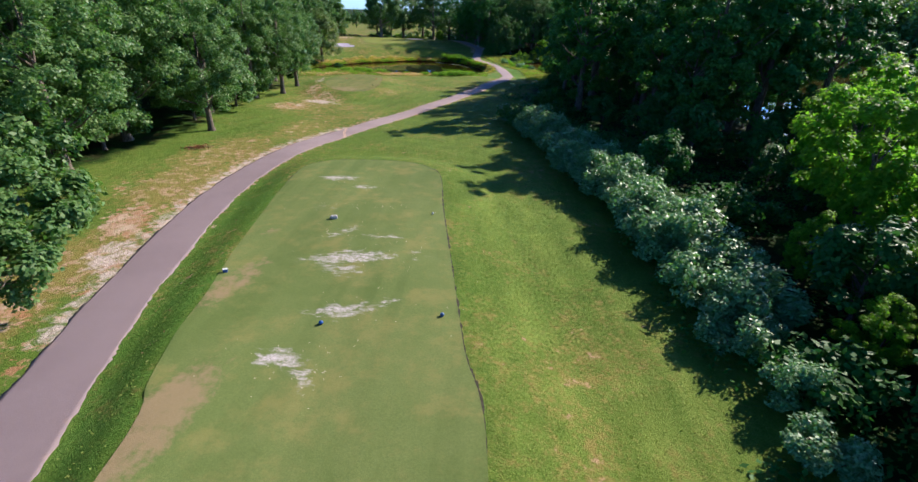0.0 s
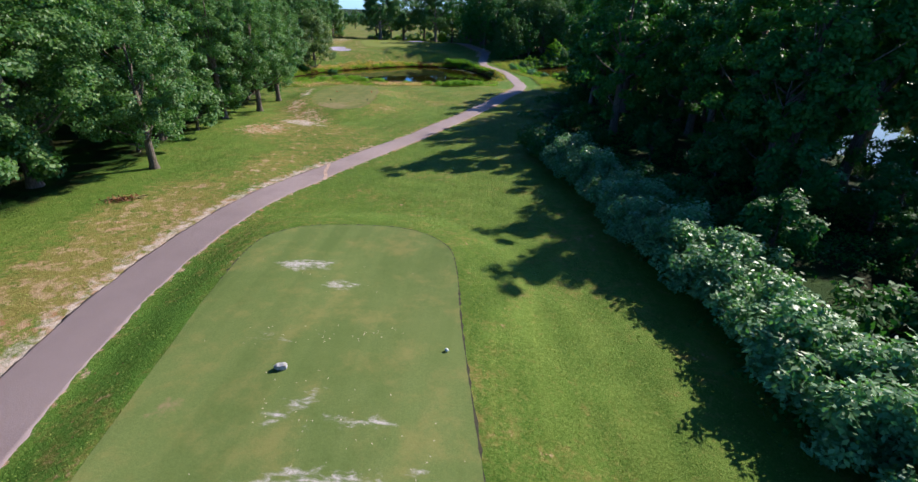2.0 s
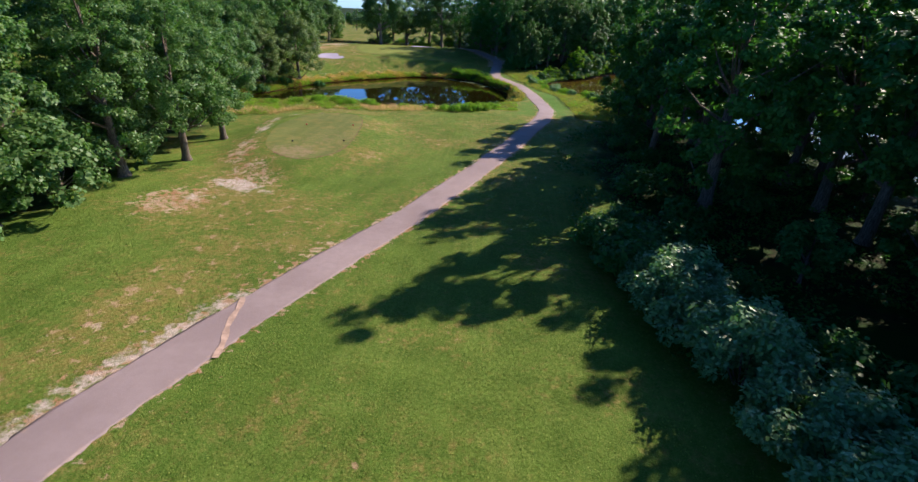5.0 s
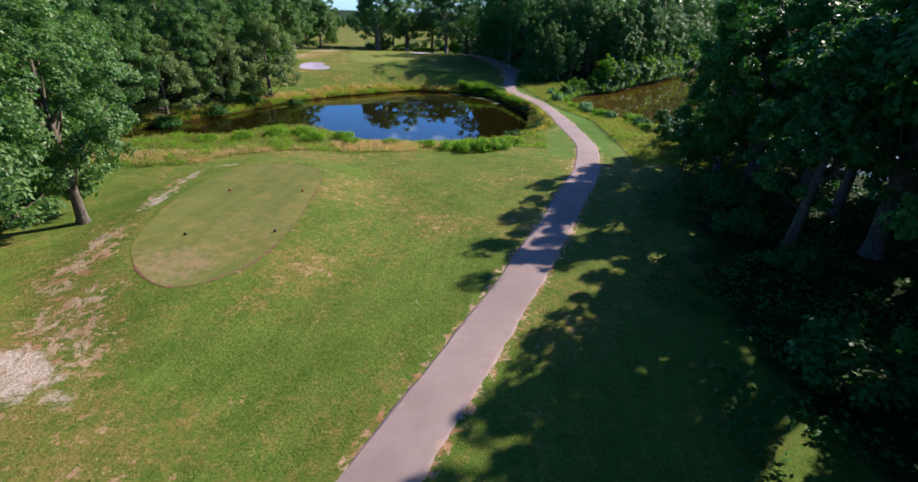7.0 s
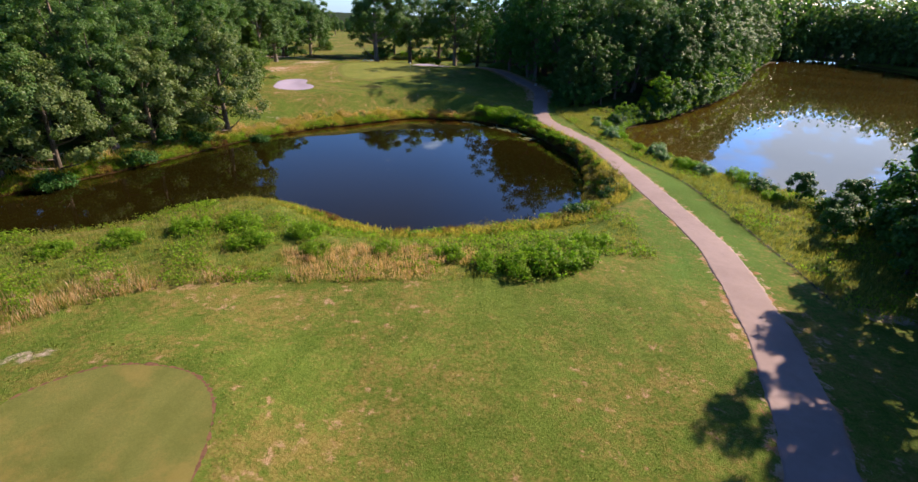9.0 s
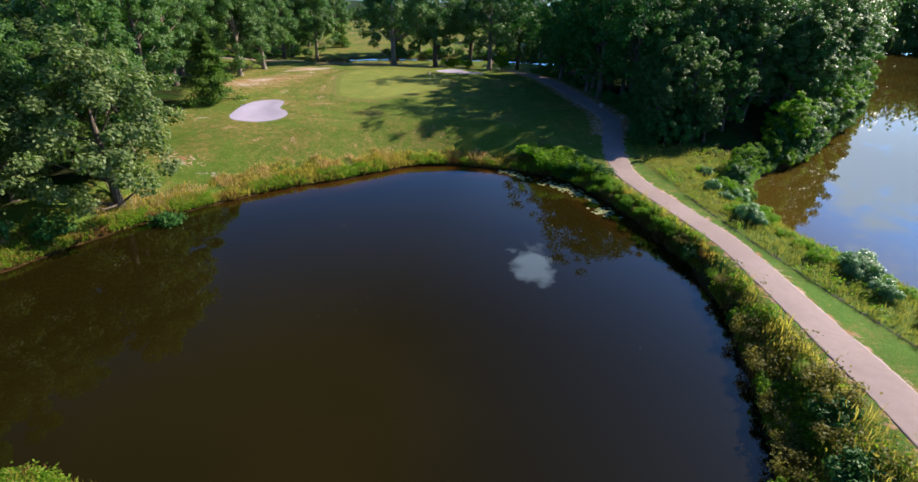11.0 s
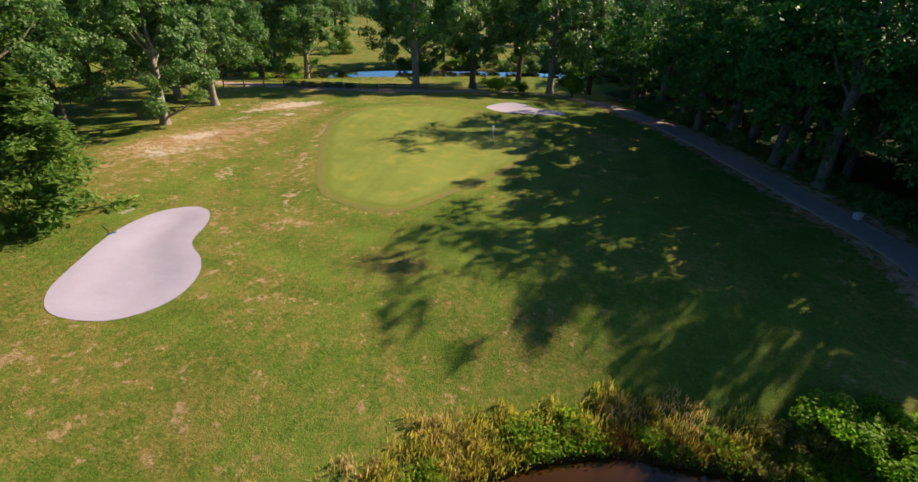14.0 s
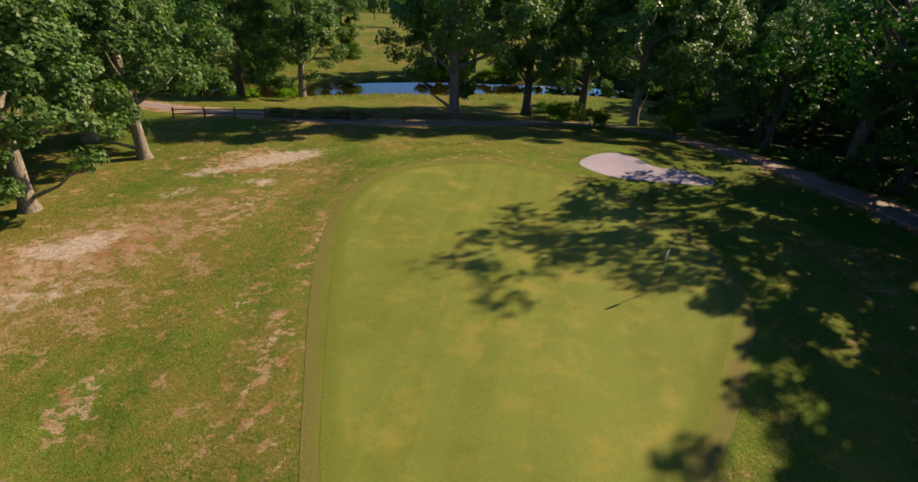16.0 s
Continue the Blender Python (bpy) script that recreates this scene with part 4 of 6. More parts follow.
def tree(name, label, seed, tall, wide, bare, leaves, leaf, leaf_mat, bark_mat, clumps=70, thick=None, lean=0.0, category="tree"):
    """A broadleaved tree: flared trunk, limbs, and a ragged crown of leaf clumps.
    bare: height of the trunk below the crown."""
    rng = np.random.default_rng(seed)
    thick = thick or tall * 0.022
    root = new(name)
    bend = rng.normal(0, 0.25, 2)
    def spine(f):
        return Vector((bend[0] * math.sin(f * 2.6) + lean * f * tall, bend[1] * math.sin(f * 2.1 + 0.4) - bend[1] * math.sin(0.4), f * tall * 0.86))
    fs = [0, 0.015, 0.04, 0.1, 0.2, 0.35, 0.5, 0.7, 0.88]
    girth = [1.75, 1.35, 1.1, 1.0, 0.92, 0.8, 0.62, 0.36, 0.12]
    base = spine(0)
    pts = [spine(f) - base for f in fs]
    pts[0] = pts[0] - Vector((0, 0, 0.25))
    tubes = [tube(pts, [thick * g for g in girth], 9)]
    mid = (tall + bare) / 2
    rz = (tall - bare) / 2
    lump = rng.normal(size=(7, 3))
    lump /= np.linalg.norm(lump, axis=1)[:, None]
    push = rng.uniform(-0.3, 0.14, 7)
    centres = []
    while len(centres) < clumps:
        d = rng.normal(size=3)
        d /= np.linalg.norm(d)
        grow = 1 + sum(p * max(0, d @ l) ** 2 for p, l in zip(push, lump))
        r = rng.uniform(0.15, 1) ** 0.42 * grow
        flare = (1.0 - 0.25 * max(0, d[2]) + 0.16 * max(0, -d[2])) * (1 + min(0, d[2]) ** 2) ** 0.5
        centres.append((d[0] * wide * r * flare + lean * mid, d[1] * wide * r * flare, mid + d[2] * rz * r * (0.94 if d[2] > 0 else 0.9)))
    centres = np.array(centres)
    for c in centres[np.argsort(rng.random(len(centres)))[:14]]:
        f = min(0.8, max(bare / tall * 0.8, (c[2] - 0.35 * wide) / (tall * 0.86) * 0.8))
        s = spine(f) - base
        e = Vector(c)
        m = s.lerp(e, 0.5) + Vector((0, 0, -0.08 * (e - s).length))
        r0 = thick * (0.42 - 0.25 * f)
        tubes.append(tube([s, s.lerp(m, 0.5), m, e], [r0, r0 * 0.75, r0 * 0.5, r0 * 0.15], 5))
    part_mesh("trunk", join_tubes("trunk", tubes, bark_mat), root)
    per = leaves // clumps
    size = rng.uniform(0.7, 1.3, clumps) * wide * (1.7 / clumps ** 0.5)
    pos, nor = [], []
    for c, s in zip(centres, size):
        g = rng.normal(size=(per, 3))
        g /= np.linalg.norm(g, axis=1)[:, None]
        g *= (rng.random(per) ** 0.4)[:, None]
        pos.append(c + g * np.array([s, s, s * 0.72]))
        out = c - np.array([lean * mid, 0, mid])
        out = out / (np.linalg.norm(out) + 1e-6)
        nor.append(g * 0.8 + out * 0.35 + np.array([0, 0, 0.75]) + rng.normal(0, 0.45, (per, 3)))
    verts = leaf_cards(rng, np.concatenate(pos), np.concatenate(nor), leaf, leaf * 0.66)
    part_mesh("crown", card_mesh("crown", verts, leaf_mat), root)
    return tagged(root, label, category)


def conifer(name, label, seed, tall, wide, leaves, leaf_mat, leaf=0.3):
    """A cedar: straight stem, tiers of drooping sprays narrowing to a tip."""
    rng = np.random.default_rng(seed)
    root = new(name)
    tubes = [tube([(0, 0, -0.2), (0, 0, tall * 0.1), (0.1, 0, tall * 0.5), (0, 0.05, tall * 0.97)], [tall * 0.025, tall * 0.018, tall * 0.011, 0.02], 8)]
    pos, nor = [], []
    tiers = 80
    for k in range(tiers):
        f = (k / tiers) ** 0.9
        reach = wide * (1 - f) ** 0.75 * rng.uniform(0.6, 1.15)
        a = rng.uniform(0, 2 * math.pi)
        z = 0.5 + f * (tall - 0.6)
        e = np.array([math.cos(a) * reach, math.sin(a) * reach, z - 0.12 * reach])
        if k % 4 == 0:
            tubes.append(tube([(0, 0, z), tuple(e)], [0.05, 0.012], 4))
        m = leaves // tiers
        t = rng.random(m) ** 0.6
        p = np.outer(t, e) + np.outer(1 - t, [0, 0, z])
        spread = 0.16 + 0.28 * reach * (1 - t * 0.5)
        p += rng.normal(0, 1, (m, 3)) * np.stack([spread * 0.6, spread * 0.6, spread * 0.35], -1)
        pos.append(p)
        nor.append(np.array([0, 0, 0.9]) + np.outer(t, e / (reach + 1e-6)) * 0.5 + rng.normal(0, 0.5, (m, 3)))
    part_mesh("trunk", join_tubes("trunk", tubes, BARK), root)
    verts = leaf_cards(rng, np.concatenate(pos), np.concatenate(nor), leaf, leaf * 0.4)
    part_mesh("crown", card_mesh("crown", verts, leaf_mat), root)
    return tagged(root, label, "tree")


def shrub(name, label, seed, tall, wide, leaves, leaf, leaf_mat, clumps=26):
    """A shrub: several stems from the ground and a lumpy head of leaves down to the grass."""
    rng = np.random.default_rng(seed)
    root = new(name)
    tubes, pos, nor = [], [], []
    per = leaves // clumps
    for k in range(clumps):
        a, r = rng.uniform(0, 2 * math.pi), wide * rng.random() ** 0.5
        c = np.array([math.cos(a) * r, math.sin(a) * r, tall * (0.25 + 0.65 * rng.random() * (1 - 0.45 * (r / wide) ** 2))])
        if k < 7:
            tubes.append(tube([(c[0] * 0.12, c[1] * 0.12, -0.15), tuple(c * 0.55), tuple(c)], [0.045, 0.03, 0.01], 5))
        g = rng.normal(size=(per, 3))
        g /= np.linalg.norm(g, axis=1)[:, None]
        g *= (rng.random(per) ** 0.4)[:, None]
        s = rng.uniform(0.25, 0.42) * wide
        pos.append(c + g * np.array([s, s, min(s, tall * 0.26)]))
        nor.append(g * 0.9 + np.array([0, 0, 0.8]) + rng.normal(0, 0.45, (per, 3)))
    p = np.concatenate(pos)
    p[:, 2] = np.maximum(p[:, 2], 0.03)
    part_mesh("trunk", join_tubes("trunk", tubes, BARK), root)
    part_mesh("foliage", card_mesh("foliage", leaf_cards(rng, p, np.concatenate(nor), leaf, leaf * 0.55), leaf_mat), root)
    return tagged(root, label, "shrub")


def stand(ob, x, y, turn=0.0, size=1.0, used=set()):
    """Set a plant on the ground: the first one itself, then copies."""
    m = pose(x, y, h(x, y) - 0.02, 0, 0, turn) @ Matrix.Diagonal((size, size, size, 1))
    if ob.name in used:
        twin = copy_thing(ob, m)
        twin.matrix_basis = m
        return twin
    used.add(ob.name)
    ob.matrix_basis = m
    return ob


OAKS = [tree("broadleaf_tree", "tall broadleaf tree with a dense green crown", 11, 20.0, 6.2, 0.7, 25000, 0.285, LEAF_OAK, BARK, 150),
        tree("broadleaf_tree", "tall broadleaf tree with a wide ragged crown", 12, 18.0, 6.6, 0.5, 25000, 0.285, LEAF_OAK, BARK, 150),
        tree("broadleaf_tree", "slim broadleaf tree with light green leaves", 13, 17.0, 4.6, 0.9, 17000, 0.285, LEAF_LIGHT, BARK, 120),
        tree("broadleaf_tree", "broadleaf tree with a pale flared trunk", 14, 18.0, 6.9, 0.9, 34000, 0.29, LEAF_OAK, PALE_BARK, 180)]
DARK = [tree("woodland_tree", "dark broadleaf tree in the wood", 21, 18.0, 5.4, 2.6, 11500, 0.46, LEAF_DARK, BARK, 130),
        tree("woodland_tree", "dark slender tree in the wood", 22, 17.0, 4.6, 3.0, 9500, 0.46, LEAF_DARK, BARK, 120),
        tree("woodland_tree", "leafy tree in the wood", 23, 19.0, 5.2, 1.6, 16000, 0.36, LEAF_WOOD, BARK, 130)]
AIRY = [tree("broadleaf_tree", "tall broadleaf tree with an open crown beside the path", 11, 20.0, 6.2, 1.6, 8800, 0.35, LEAF_SHADED, BARK, 150),
        tree("broadleaf_tree", "tall broadleaf tree with a wide open crown", 12, 18.0, 6.6, 1.4, 8800, 0.35, LEAF_SHADED, BARK, 150)] + OAKS[2:]
GREYLEAF = tree("bank_tree", "broad grey-green tree leaning over the pond bank", 16, 13.0, 5.4, 0.3, 18000, 0.28, LEAF_GREY, BARK, 110)
CEDAR = conifer("conifer_tree", "bushy dark green conifer reaching to the grass", 31, 9.4, 3.9, 14000, LEAF_PINE, 0.44)
YELLOW = tree("young_tree", "young tree with bright yellow-green leaves", 41, 9.5, 3.9, 0.2, 15000, 0.28, LEAF_YELLOW, BARK, 110)
SMALL = tree("young_tree", "low leafy tree beside the path", 42, 7.0, 3.8, 0.3, 8500, 0.34, LEAF_OAK, BARK, 66)
SCRUB = tree("scrub_tree", "small dark tree at the edge of the wood", 43, 7.5, 3.4, 0.5, 3600, 0.44, LEAF_DARK, BARK, 40)
WAXY = [shrub("shrub", "dense shrub with pale waxy leaves", 51, 2.6, 1.8, 3600, 0.25, LEAF_SILVER), shrub("shrub", "tall shrub with pale waxy leaves", 52, 3.1, 1.7, 3600, 0.25, LEAF_SILVER)]
DUSKY = shrub("shrub", "dark green shrub at the edge of the wood", 53, 2.2, 1.9, 1300, 0.34, LEAF_DARK)
BUSH = shrub("bush", "low bright green bush on the bank", 54, 1.3, 1.5, 2000, 0.20, LEAF_HERB)
GOLD_BUSH = shrub("bush", "yellow-green bush at the water's edge", 55, 2.4, 1.9, 2400, 0.24, LEAF_YELLOW)

OLIVE_BUSH = shrub("bush", "ragged olive-brown bush on the dam", 56, 1.4, 1.5, 2000, 0.18, LEAF_OLIVE)

rnd = random.Random(3)
# the trees that stand apart
for x, y, k, s in ((-22.8, 31.4, 1, .72), (-26.8, 50.0, 0, .78), (-25.0, 55.2, 1, .8), (-33.6, 58.5, 0, .95), (-25.8, 62.8, 1, .75), (-29.6, 19.1, 0, 1.0), (-27.8, 40.0, 0, .95), (-25.0, 15.5, 1, .9), (-28.0, 26.0, 1, .95), (-33, 33, 0, 1.0), (-31.5, 67.5, 0, .8), (-34.5, 73.0, 1, .8),
                   (-59.6, 169.1, 3, 1.0), (-60.5, 178.4, 3, .95), (-66.4, 180.0, 3, 1.0), (-43.4, 204.6, 3, 1.35), (-35.8, 214.0, 1, 1.3), (-22.5, 213.5, 3, 1.3), (-28.5, 222.0, 0, 1.2), (-64.8, 210.5, 3, 1.1), (-72, 208, 0, 1.15), (-16, 216, 0, 1.0), (-86, 236, 0, 1.0), (-85, 249, 1, 1.0), (-81, 262, 0, .95), (-92, 268, 1, 1.1), (-54, 243, 2, 1.1), (-48, 247, 1, 1.0), (-14, 256, 1, 1.1), (-3, 254, 0, 1.0), (-78, 224, 1, 1.0),
                   (-46.8, 129.5, 2, .85), (-45.5, 126.0, 2, .95), (-48.5, 114.5, 2, .9), (-47.0, 118.0, 1, .8), (-46.5, 108.5, 0, .75), (-50.0, 99.0, 1, .8), (-53.0, 112.0, 0, 1.0), (-55.0, 122.0, 3, 1.0), (-54.0, 135.0, 2, 1.1), (-58.0, 146.0, 0, 1.0), (-62.5, 157.0, 1, 1.0), (-68.0, 166.0, 0, 1.05), (-70.0, 186.0, 1, 1.0), (-74, 176, 0, 1.0)):
    stand(OAKS[k], x, y, rnd.uniform(0, 360), s * rnd.uniform(.96, 1.04))
for x, y, k, s in ((17.4, 52.3, 2, 1.02), (21.5, 66, 0, 1.05), (20.5, 80.5, 2, 1.08), (23, 72.5, 0, .8), (17.0, 66.5, 1, .9), (18.8, 83.2, 2, .85), (22.3, 87.2, 2, 1.02), (22, 92, 2, .85), (26, 53, 2, 1.0), (25.5, 47, 0, .85), (25.5, 40.5, 2, 1.01), (27, 35, 2, 1.08), (24.5, 33, 1, .8), (33, 37, 0, 1.0), (41, 22, 2, .45), (38.5, 5, 2, .95), (40, -6, 0, 1.0), (41, -18, 2, .95),
                   (26.5, 59, 1, 1.05), (31, 62, 2, .95), (28, 71, 2, .95), (23.3, 77.5, 1, 1.05), (27, 83, 2, .9), (31, 77, 0, 1.0), (29, 90, 2, .75), (33, 50, 2, .95), (33, 42, 2, .95), (36.5, 56, 2, .95), (35, 67, 0, 1.0), (38.5, 36, 2, .95), (40, 46, 0, 1.0), (41.5, 12, 2, .9), (42, -2, 2, .9), (43, -13, 2, .9), (40.5, 30, 2, .6), (37, 72, 2, .85), (30, 85, 2, .8), (34, 91, 2, .7), (36.5, 80, 2, .8), (25, 98, 2, .48), (38, 66, 2, .9)):
    stand(DARK[k], x, y, rnd.uniform(0, 360), s * (1.12, .9, 1.0)[k])
for x, y, k, s in ((5.0, 155.0, 2, .55), (2.5, 160.5, 1, 1.2), (-0.8, 167.5, 0, 1.26), (-2.2, 173.0, 1, 1.3), (-2.4, 178.6, 1, 1.3), (1.3, 174.3, 1, 1.95), (7.0, 183.5, 1, 1.7), (-6.2, 184.0, 0, .95), (-8.4, 193.2, 1, 1.78), (-10.5, 204.5, 0, 0.95), (8.0, 153.0, 2, .6), (6.0, 165, 0, 1.1), (9, 172, 0, 1.15), (3, 171.5, 0, .9), (5, 179, 0, 1.05), (-1, 187.5, 1, 1.1), (4, 192, 0, 1.0), (11, 184, 1, 1.1), (-4, 198, 0, .85), (1.5, 181, 1, 1.0), (26, 166, 2, .88), (31.5, 175.5, 2, 1.15), (38, 186, 2, 1.2), (43.5, 196, 2, 1.15), (50, 206, 2, 1.2), (56.5, 219, 2, 1.15), (64, 233, 2, 1.2), (72, 248, 2, 1.15), (80, 263, 2, 1.2), (89, 279, 2, 1.2), (98, 294, 2, 1.2)):
    stand((OAKS if y < 159 else AIRY)[k], x, y, rnd.uniform(0, 360), s * (.78, .72, 1.05, 1.0)[k])
for x, y, s in ((-41.3, 121.4, 1.14), (-44.5, 112.0, .95), (-47.5, 102.5, .9), (-51, 94, .85)):
    stand(GREYLEAF, x, y, rnd.uniform(0, 360), s)
stand(CEDAR, -50.8, 148.6, 20, .95)
stand(CEDAR, -75.0, 252.0, 80, 0.85)
stand(SMALL, -15.8, 2.0, 0, 0.92)
stand(SMALL, -17.5, -6.0, 120, 1.0)
stand(SMALL, -13.6, -2.2, 30, .74)
stand(SMALL, -14.6, -7.0, 250, .8)
stand(SMALL, -24.0, 10.0, 60, 1.15)
stand(SMALL, -30.0, 62.5, 200, 1.1)
stand(SMALL, -31.0, 54.0, 10, 1.2)
stand(SMALL, -26.5, 44.0, 70, 1.0)
stand(SMALL, -28.0, 51.5, 20, .9)
stand(SMALL, -27.0, 35.5, 130, .9)
stand(SMALL, -27.5, 22.5, 230, 1.0)
stand(YELLOW, 26.8, 10.0, 0, 1.15)
stand(YELLOW, 31.0, 18.5, 70, 1.08)
stand(YELLOW, 24.5, 1.0, 60, .6)
stand(YELLOW, 31.0, 3.5, 140, .9)
stand(YELLOW, 20.5, -1.5, 200, .36)
stand(YELLOW, 22.0, 5.5, 300, .42)
for x, y, k, s in ((-1.5, 171.5, 2, .85), (-3.6, 181.5, 2, 1.12), (-6.5, 189.5, 2, .85), (24.5, -3.5, 0, .8), (21.5, -10, 0, .85), (29, -8, 2, .7), (27, -17, 0, .75), (21, -20, 1, .6), (24, -14, 1, .5)):
    stand(DARK[k], x, y, rnd.uniform(0, 360), s)
for x, y, s in ((37, 18, 1.2), (40, 24, 1.2), (36, 27, 1.1), (42, 33, 1.2), (32, 22, .9), (30, 16.5, .8), (33, 14, .9), (28, 16.5, .6), (36, 9, 1.0), (19, 20, .8), (23.5, 27, 1.0), (21, 33, .8), (18.5, 41, .7), (28, 22, .6), (22, 2, .9), (20.5, -6, .9), (27, -10, 1.2), (31, 5, 1.2), (23.5, 37, .9), (31, 13, .6), (34, 19, .7), (32, -3, 1.2), (29, 27, .8), (35, 33, 1.1), (33, 88, .8), (30, 95, .8), (26, 98, .6), (19.5, 104.0, .5), (20.5, 93.5, .8), (23.0, 97.0, .9), (18.5, 90.0, .7), (23.5, 92.0, .9), (22.0, 101.0, .6), (17.5, 95.5, .45), (19.5, 98.5, .5), (38, 62, 1.1), (31, 56, .9), (36, 45, 1.1), (40, 52, 1.1), (25, 62, .7), (30, 68, .9), (35, 78, .9), (39, 10, 1.2), (41, -12, 1.2), (36, -14, 1.2), (24, -18, 1.1)):
    stand(SCRUB, x, y, rnd.uniform(0, 360), s * .8)
for x, y in ((17, 12), (18.5, 5), (18, -3), (16.5, 18), (15.8, 25), (17.5, 30), (15, 33), (14, 39), (12.5, 44), (14.5, 48), (13.0, 54), (15.5, 63), (14.5, 68), (21, 14), (24, 14), (20, 26), (26, 33), (20, 52), (22, 58), (18, 79), (16.5, 74), (22, 98), (26, 94), (25, 5), (24, -3), (29, 0), (30, 46), (29, 65), (25, 72), (33, 60), (36, 40)):
    stand(DUSKY, x, y, rnd.uniform(0, 360), rnd.uniform(.7, 1.15))


def fill(wood, kinds, step, seed, near=None, keep=0.0, size=1.0):
    """Trees through a wood, in an uneven spacing."""
    r = random.Random(seed)
    lo, hi = wood.min(0), wood.max(0)
    y = lo[1]
    while y < hi[1]:
        x = lo[0]
        while x < hi[0]:
            px, py = x + r.uniform(-.35, .35) * step, y + r.uniform(-.35, .35) * step
            d = float(signed_distance(np.array([px]), np.array([py]), wood)[0])
            if d < -keep and (near is None or near(px, py)) and min(math.hypot(px - o.matrix_basis.translation.x, py - o.matrix_basis.translation.y) for o in PLACED) > step * 0.62:
                PLACED.append(stand(r.choice(kinds), px, py, r.uniform(0, 360), size * r.uniform(0.85, 1.12)))
            x += step
        y += step


# low growth that hangs over the lake's wooded shore
shore = LAKE[56:72]
for k, (x, y) in enumerate(curve(shore[::2], False, 9)):
    d = float(signed_distance(np.array([x - 2.2]), np.array([y + 1.6]), LAKE)[0])
    if y < 330 and d > 0.3:
        low = 0.45 if y < 152 else 1.0
        stand((SCRUB, YELLOW, SCRUB, SMALL)[k % 4], x - 1.2, y + 0.9, rnd.uniform(0, 360), rnd.uniform(.5, .8) * low)
        if y > 158:
            stand((OAKS[2], DARK[2])[k % 2], x - 4.0, y + 2.8, rnd.uniform(0, 360), rnd.uniform(.7, .95))
wooded = curve(LAKE[60:72], False, 12)
for k, (x, y) in enumerate(wooded):
    if y < 240:
        stand((DUSKY, BUSH, GOLD_BUSH, DUSKY, BUSH)[k % 5], x - 0.5 + rnd.uniform(-.4, .2), y + 0.4, rnd.uniform(0, 360), rnd.uniform(.6, 1.0) * (0.55 if y < 150 else 1.0))
for k, (x, y) in enumerate(curve([(-98, 216), (-84, 220), (-73, 227), (-62, 236), (-50, 241.5), (-38, 246), (-22, 250), (-6, 250)], False, 6)):
    if -76 < x < -57:
        continue
    stand((SCRUB, DUSKY, GOLD_BUSH, SCRUB, DUSKY)[k % 5], x + rnd.uniform(-1, 1), y + rnd.uniform(0, 2), rnd.uniform(0, 360), rnd.uniform(.5, .8) * (0.75 if k % 5 in (0, 3) else 1.3))
for x, y, k, s in ((-104, 300, 1, .6), (-88, 330, 0, .6), (-60, 300, 2, .8), (-45, 320, 0, .7), (-30, 290, 1, .75), (-70, 380, 0, .6), (-40, 370, 1, .7), (-112, 372, 2, .7), (-20, 340, 0, .7)):
    stand(OAKS[k], x, y, rnd.uniform(0, 360), s)
stand(YELLOW, -19.0, 207.0, 30, .5)
PLACED = [o for o in scene.objects if o.parent is None and "tree" in o.name]
fill(LEFT_WOOD, DARK[2:], 7.5, 2, lambda x, y: y > -14 and x > -62, 2.0)
fill(BANK_WOOD, DARK[2:] + OAKS[2:3] + [GREYLEAF], 8.0, 3, lambda x, y: x > -82, 3.0)
fill(FAR_WOOD, DARK[2:] + OAKS[2:3], 8.0, 4, lambda x, y: y - 0.9 * x > 148, 1.0, 0.98)
for x, y, tall in ((4.2, 150.8, 8), (5.8, 152.9, 10), (7.4, 155.2, 10.5), (9.4, 158.0, 11.5), (11.8, 160.4, 12), (4.0, 156.4, 11), (7.0, 158.5, 13), (14.4, 163.2, 13), (9.2, 162.0, 14)):
    stand((OAKS[2], DARK[2])[rnd.random() < 0.5], x, y, rnd.uniform(0, 360), tall / 18)
# towards the lake the wood is lower, so that the dam lies in the sun
for gy in np.arange(146, 172, 4.4):
    for gx in np.arange(4.5, 27, 4.4):
        x, y = gx + rnd.uniform(-1.3, 1.3), gy + rnd.uniform(-1.3, 1.3)
        inside = float(signed_distance(np.array([x]), np.array([y]), FAR_WOOD)[0]) < -2.4
        if inside and y - 0.9 * x <= 148:
            stand((OAKS[2], DARK[2])[rnd.random() < 0.35], x, y, rnd.uniform(0, 360), min(13.5, 0.78 * (x + 1) / 1.19) / 18)
for x, y, s in ((3.6, 149.5, .5), (5.2, 148.2, .45), (7.0, 148.6, .5), (8.6, 150.2, .5), (9.6, 152.4, .5), (4.6, 152.2, .6), (8.0, 152.0, .6), (3.4, 154.6, .6), (3.0, 158.5, .6), (11.0, 155.0, .55)):
    stand(SCRUB, x, y, rnd.uniform(0, 360), s)
# the tall trees that keep the far end of the dam in shade
for x, y, k, s in ((8.5, 168.5, 0, .95), (14.0, 169.5, 1, 1.02), (19.5, 170.0, 0, .95), (12.5, 177.0, 1, 1.1), (19.0, 178.5, 0, 1.05), (12.5, 163.5, 2, .95), (17.0, 165.5, 2, 1.0)):
    stand(OAKS[k], x, y, rnd.uniform(0, 360), s)
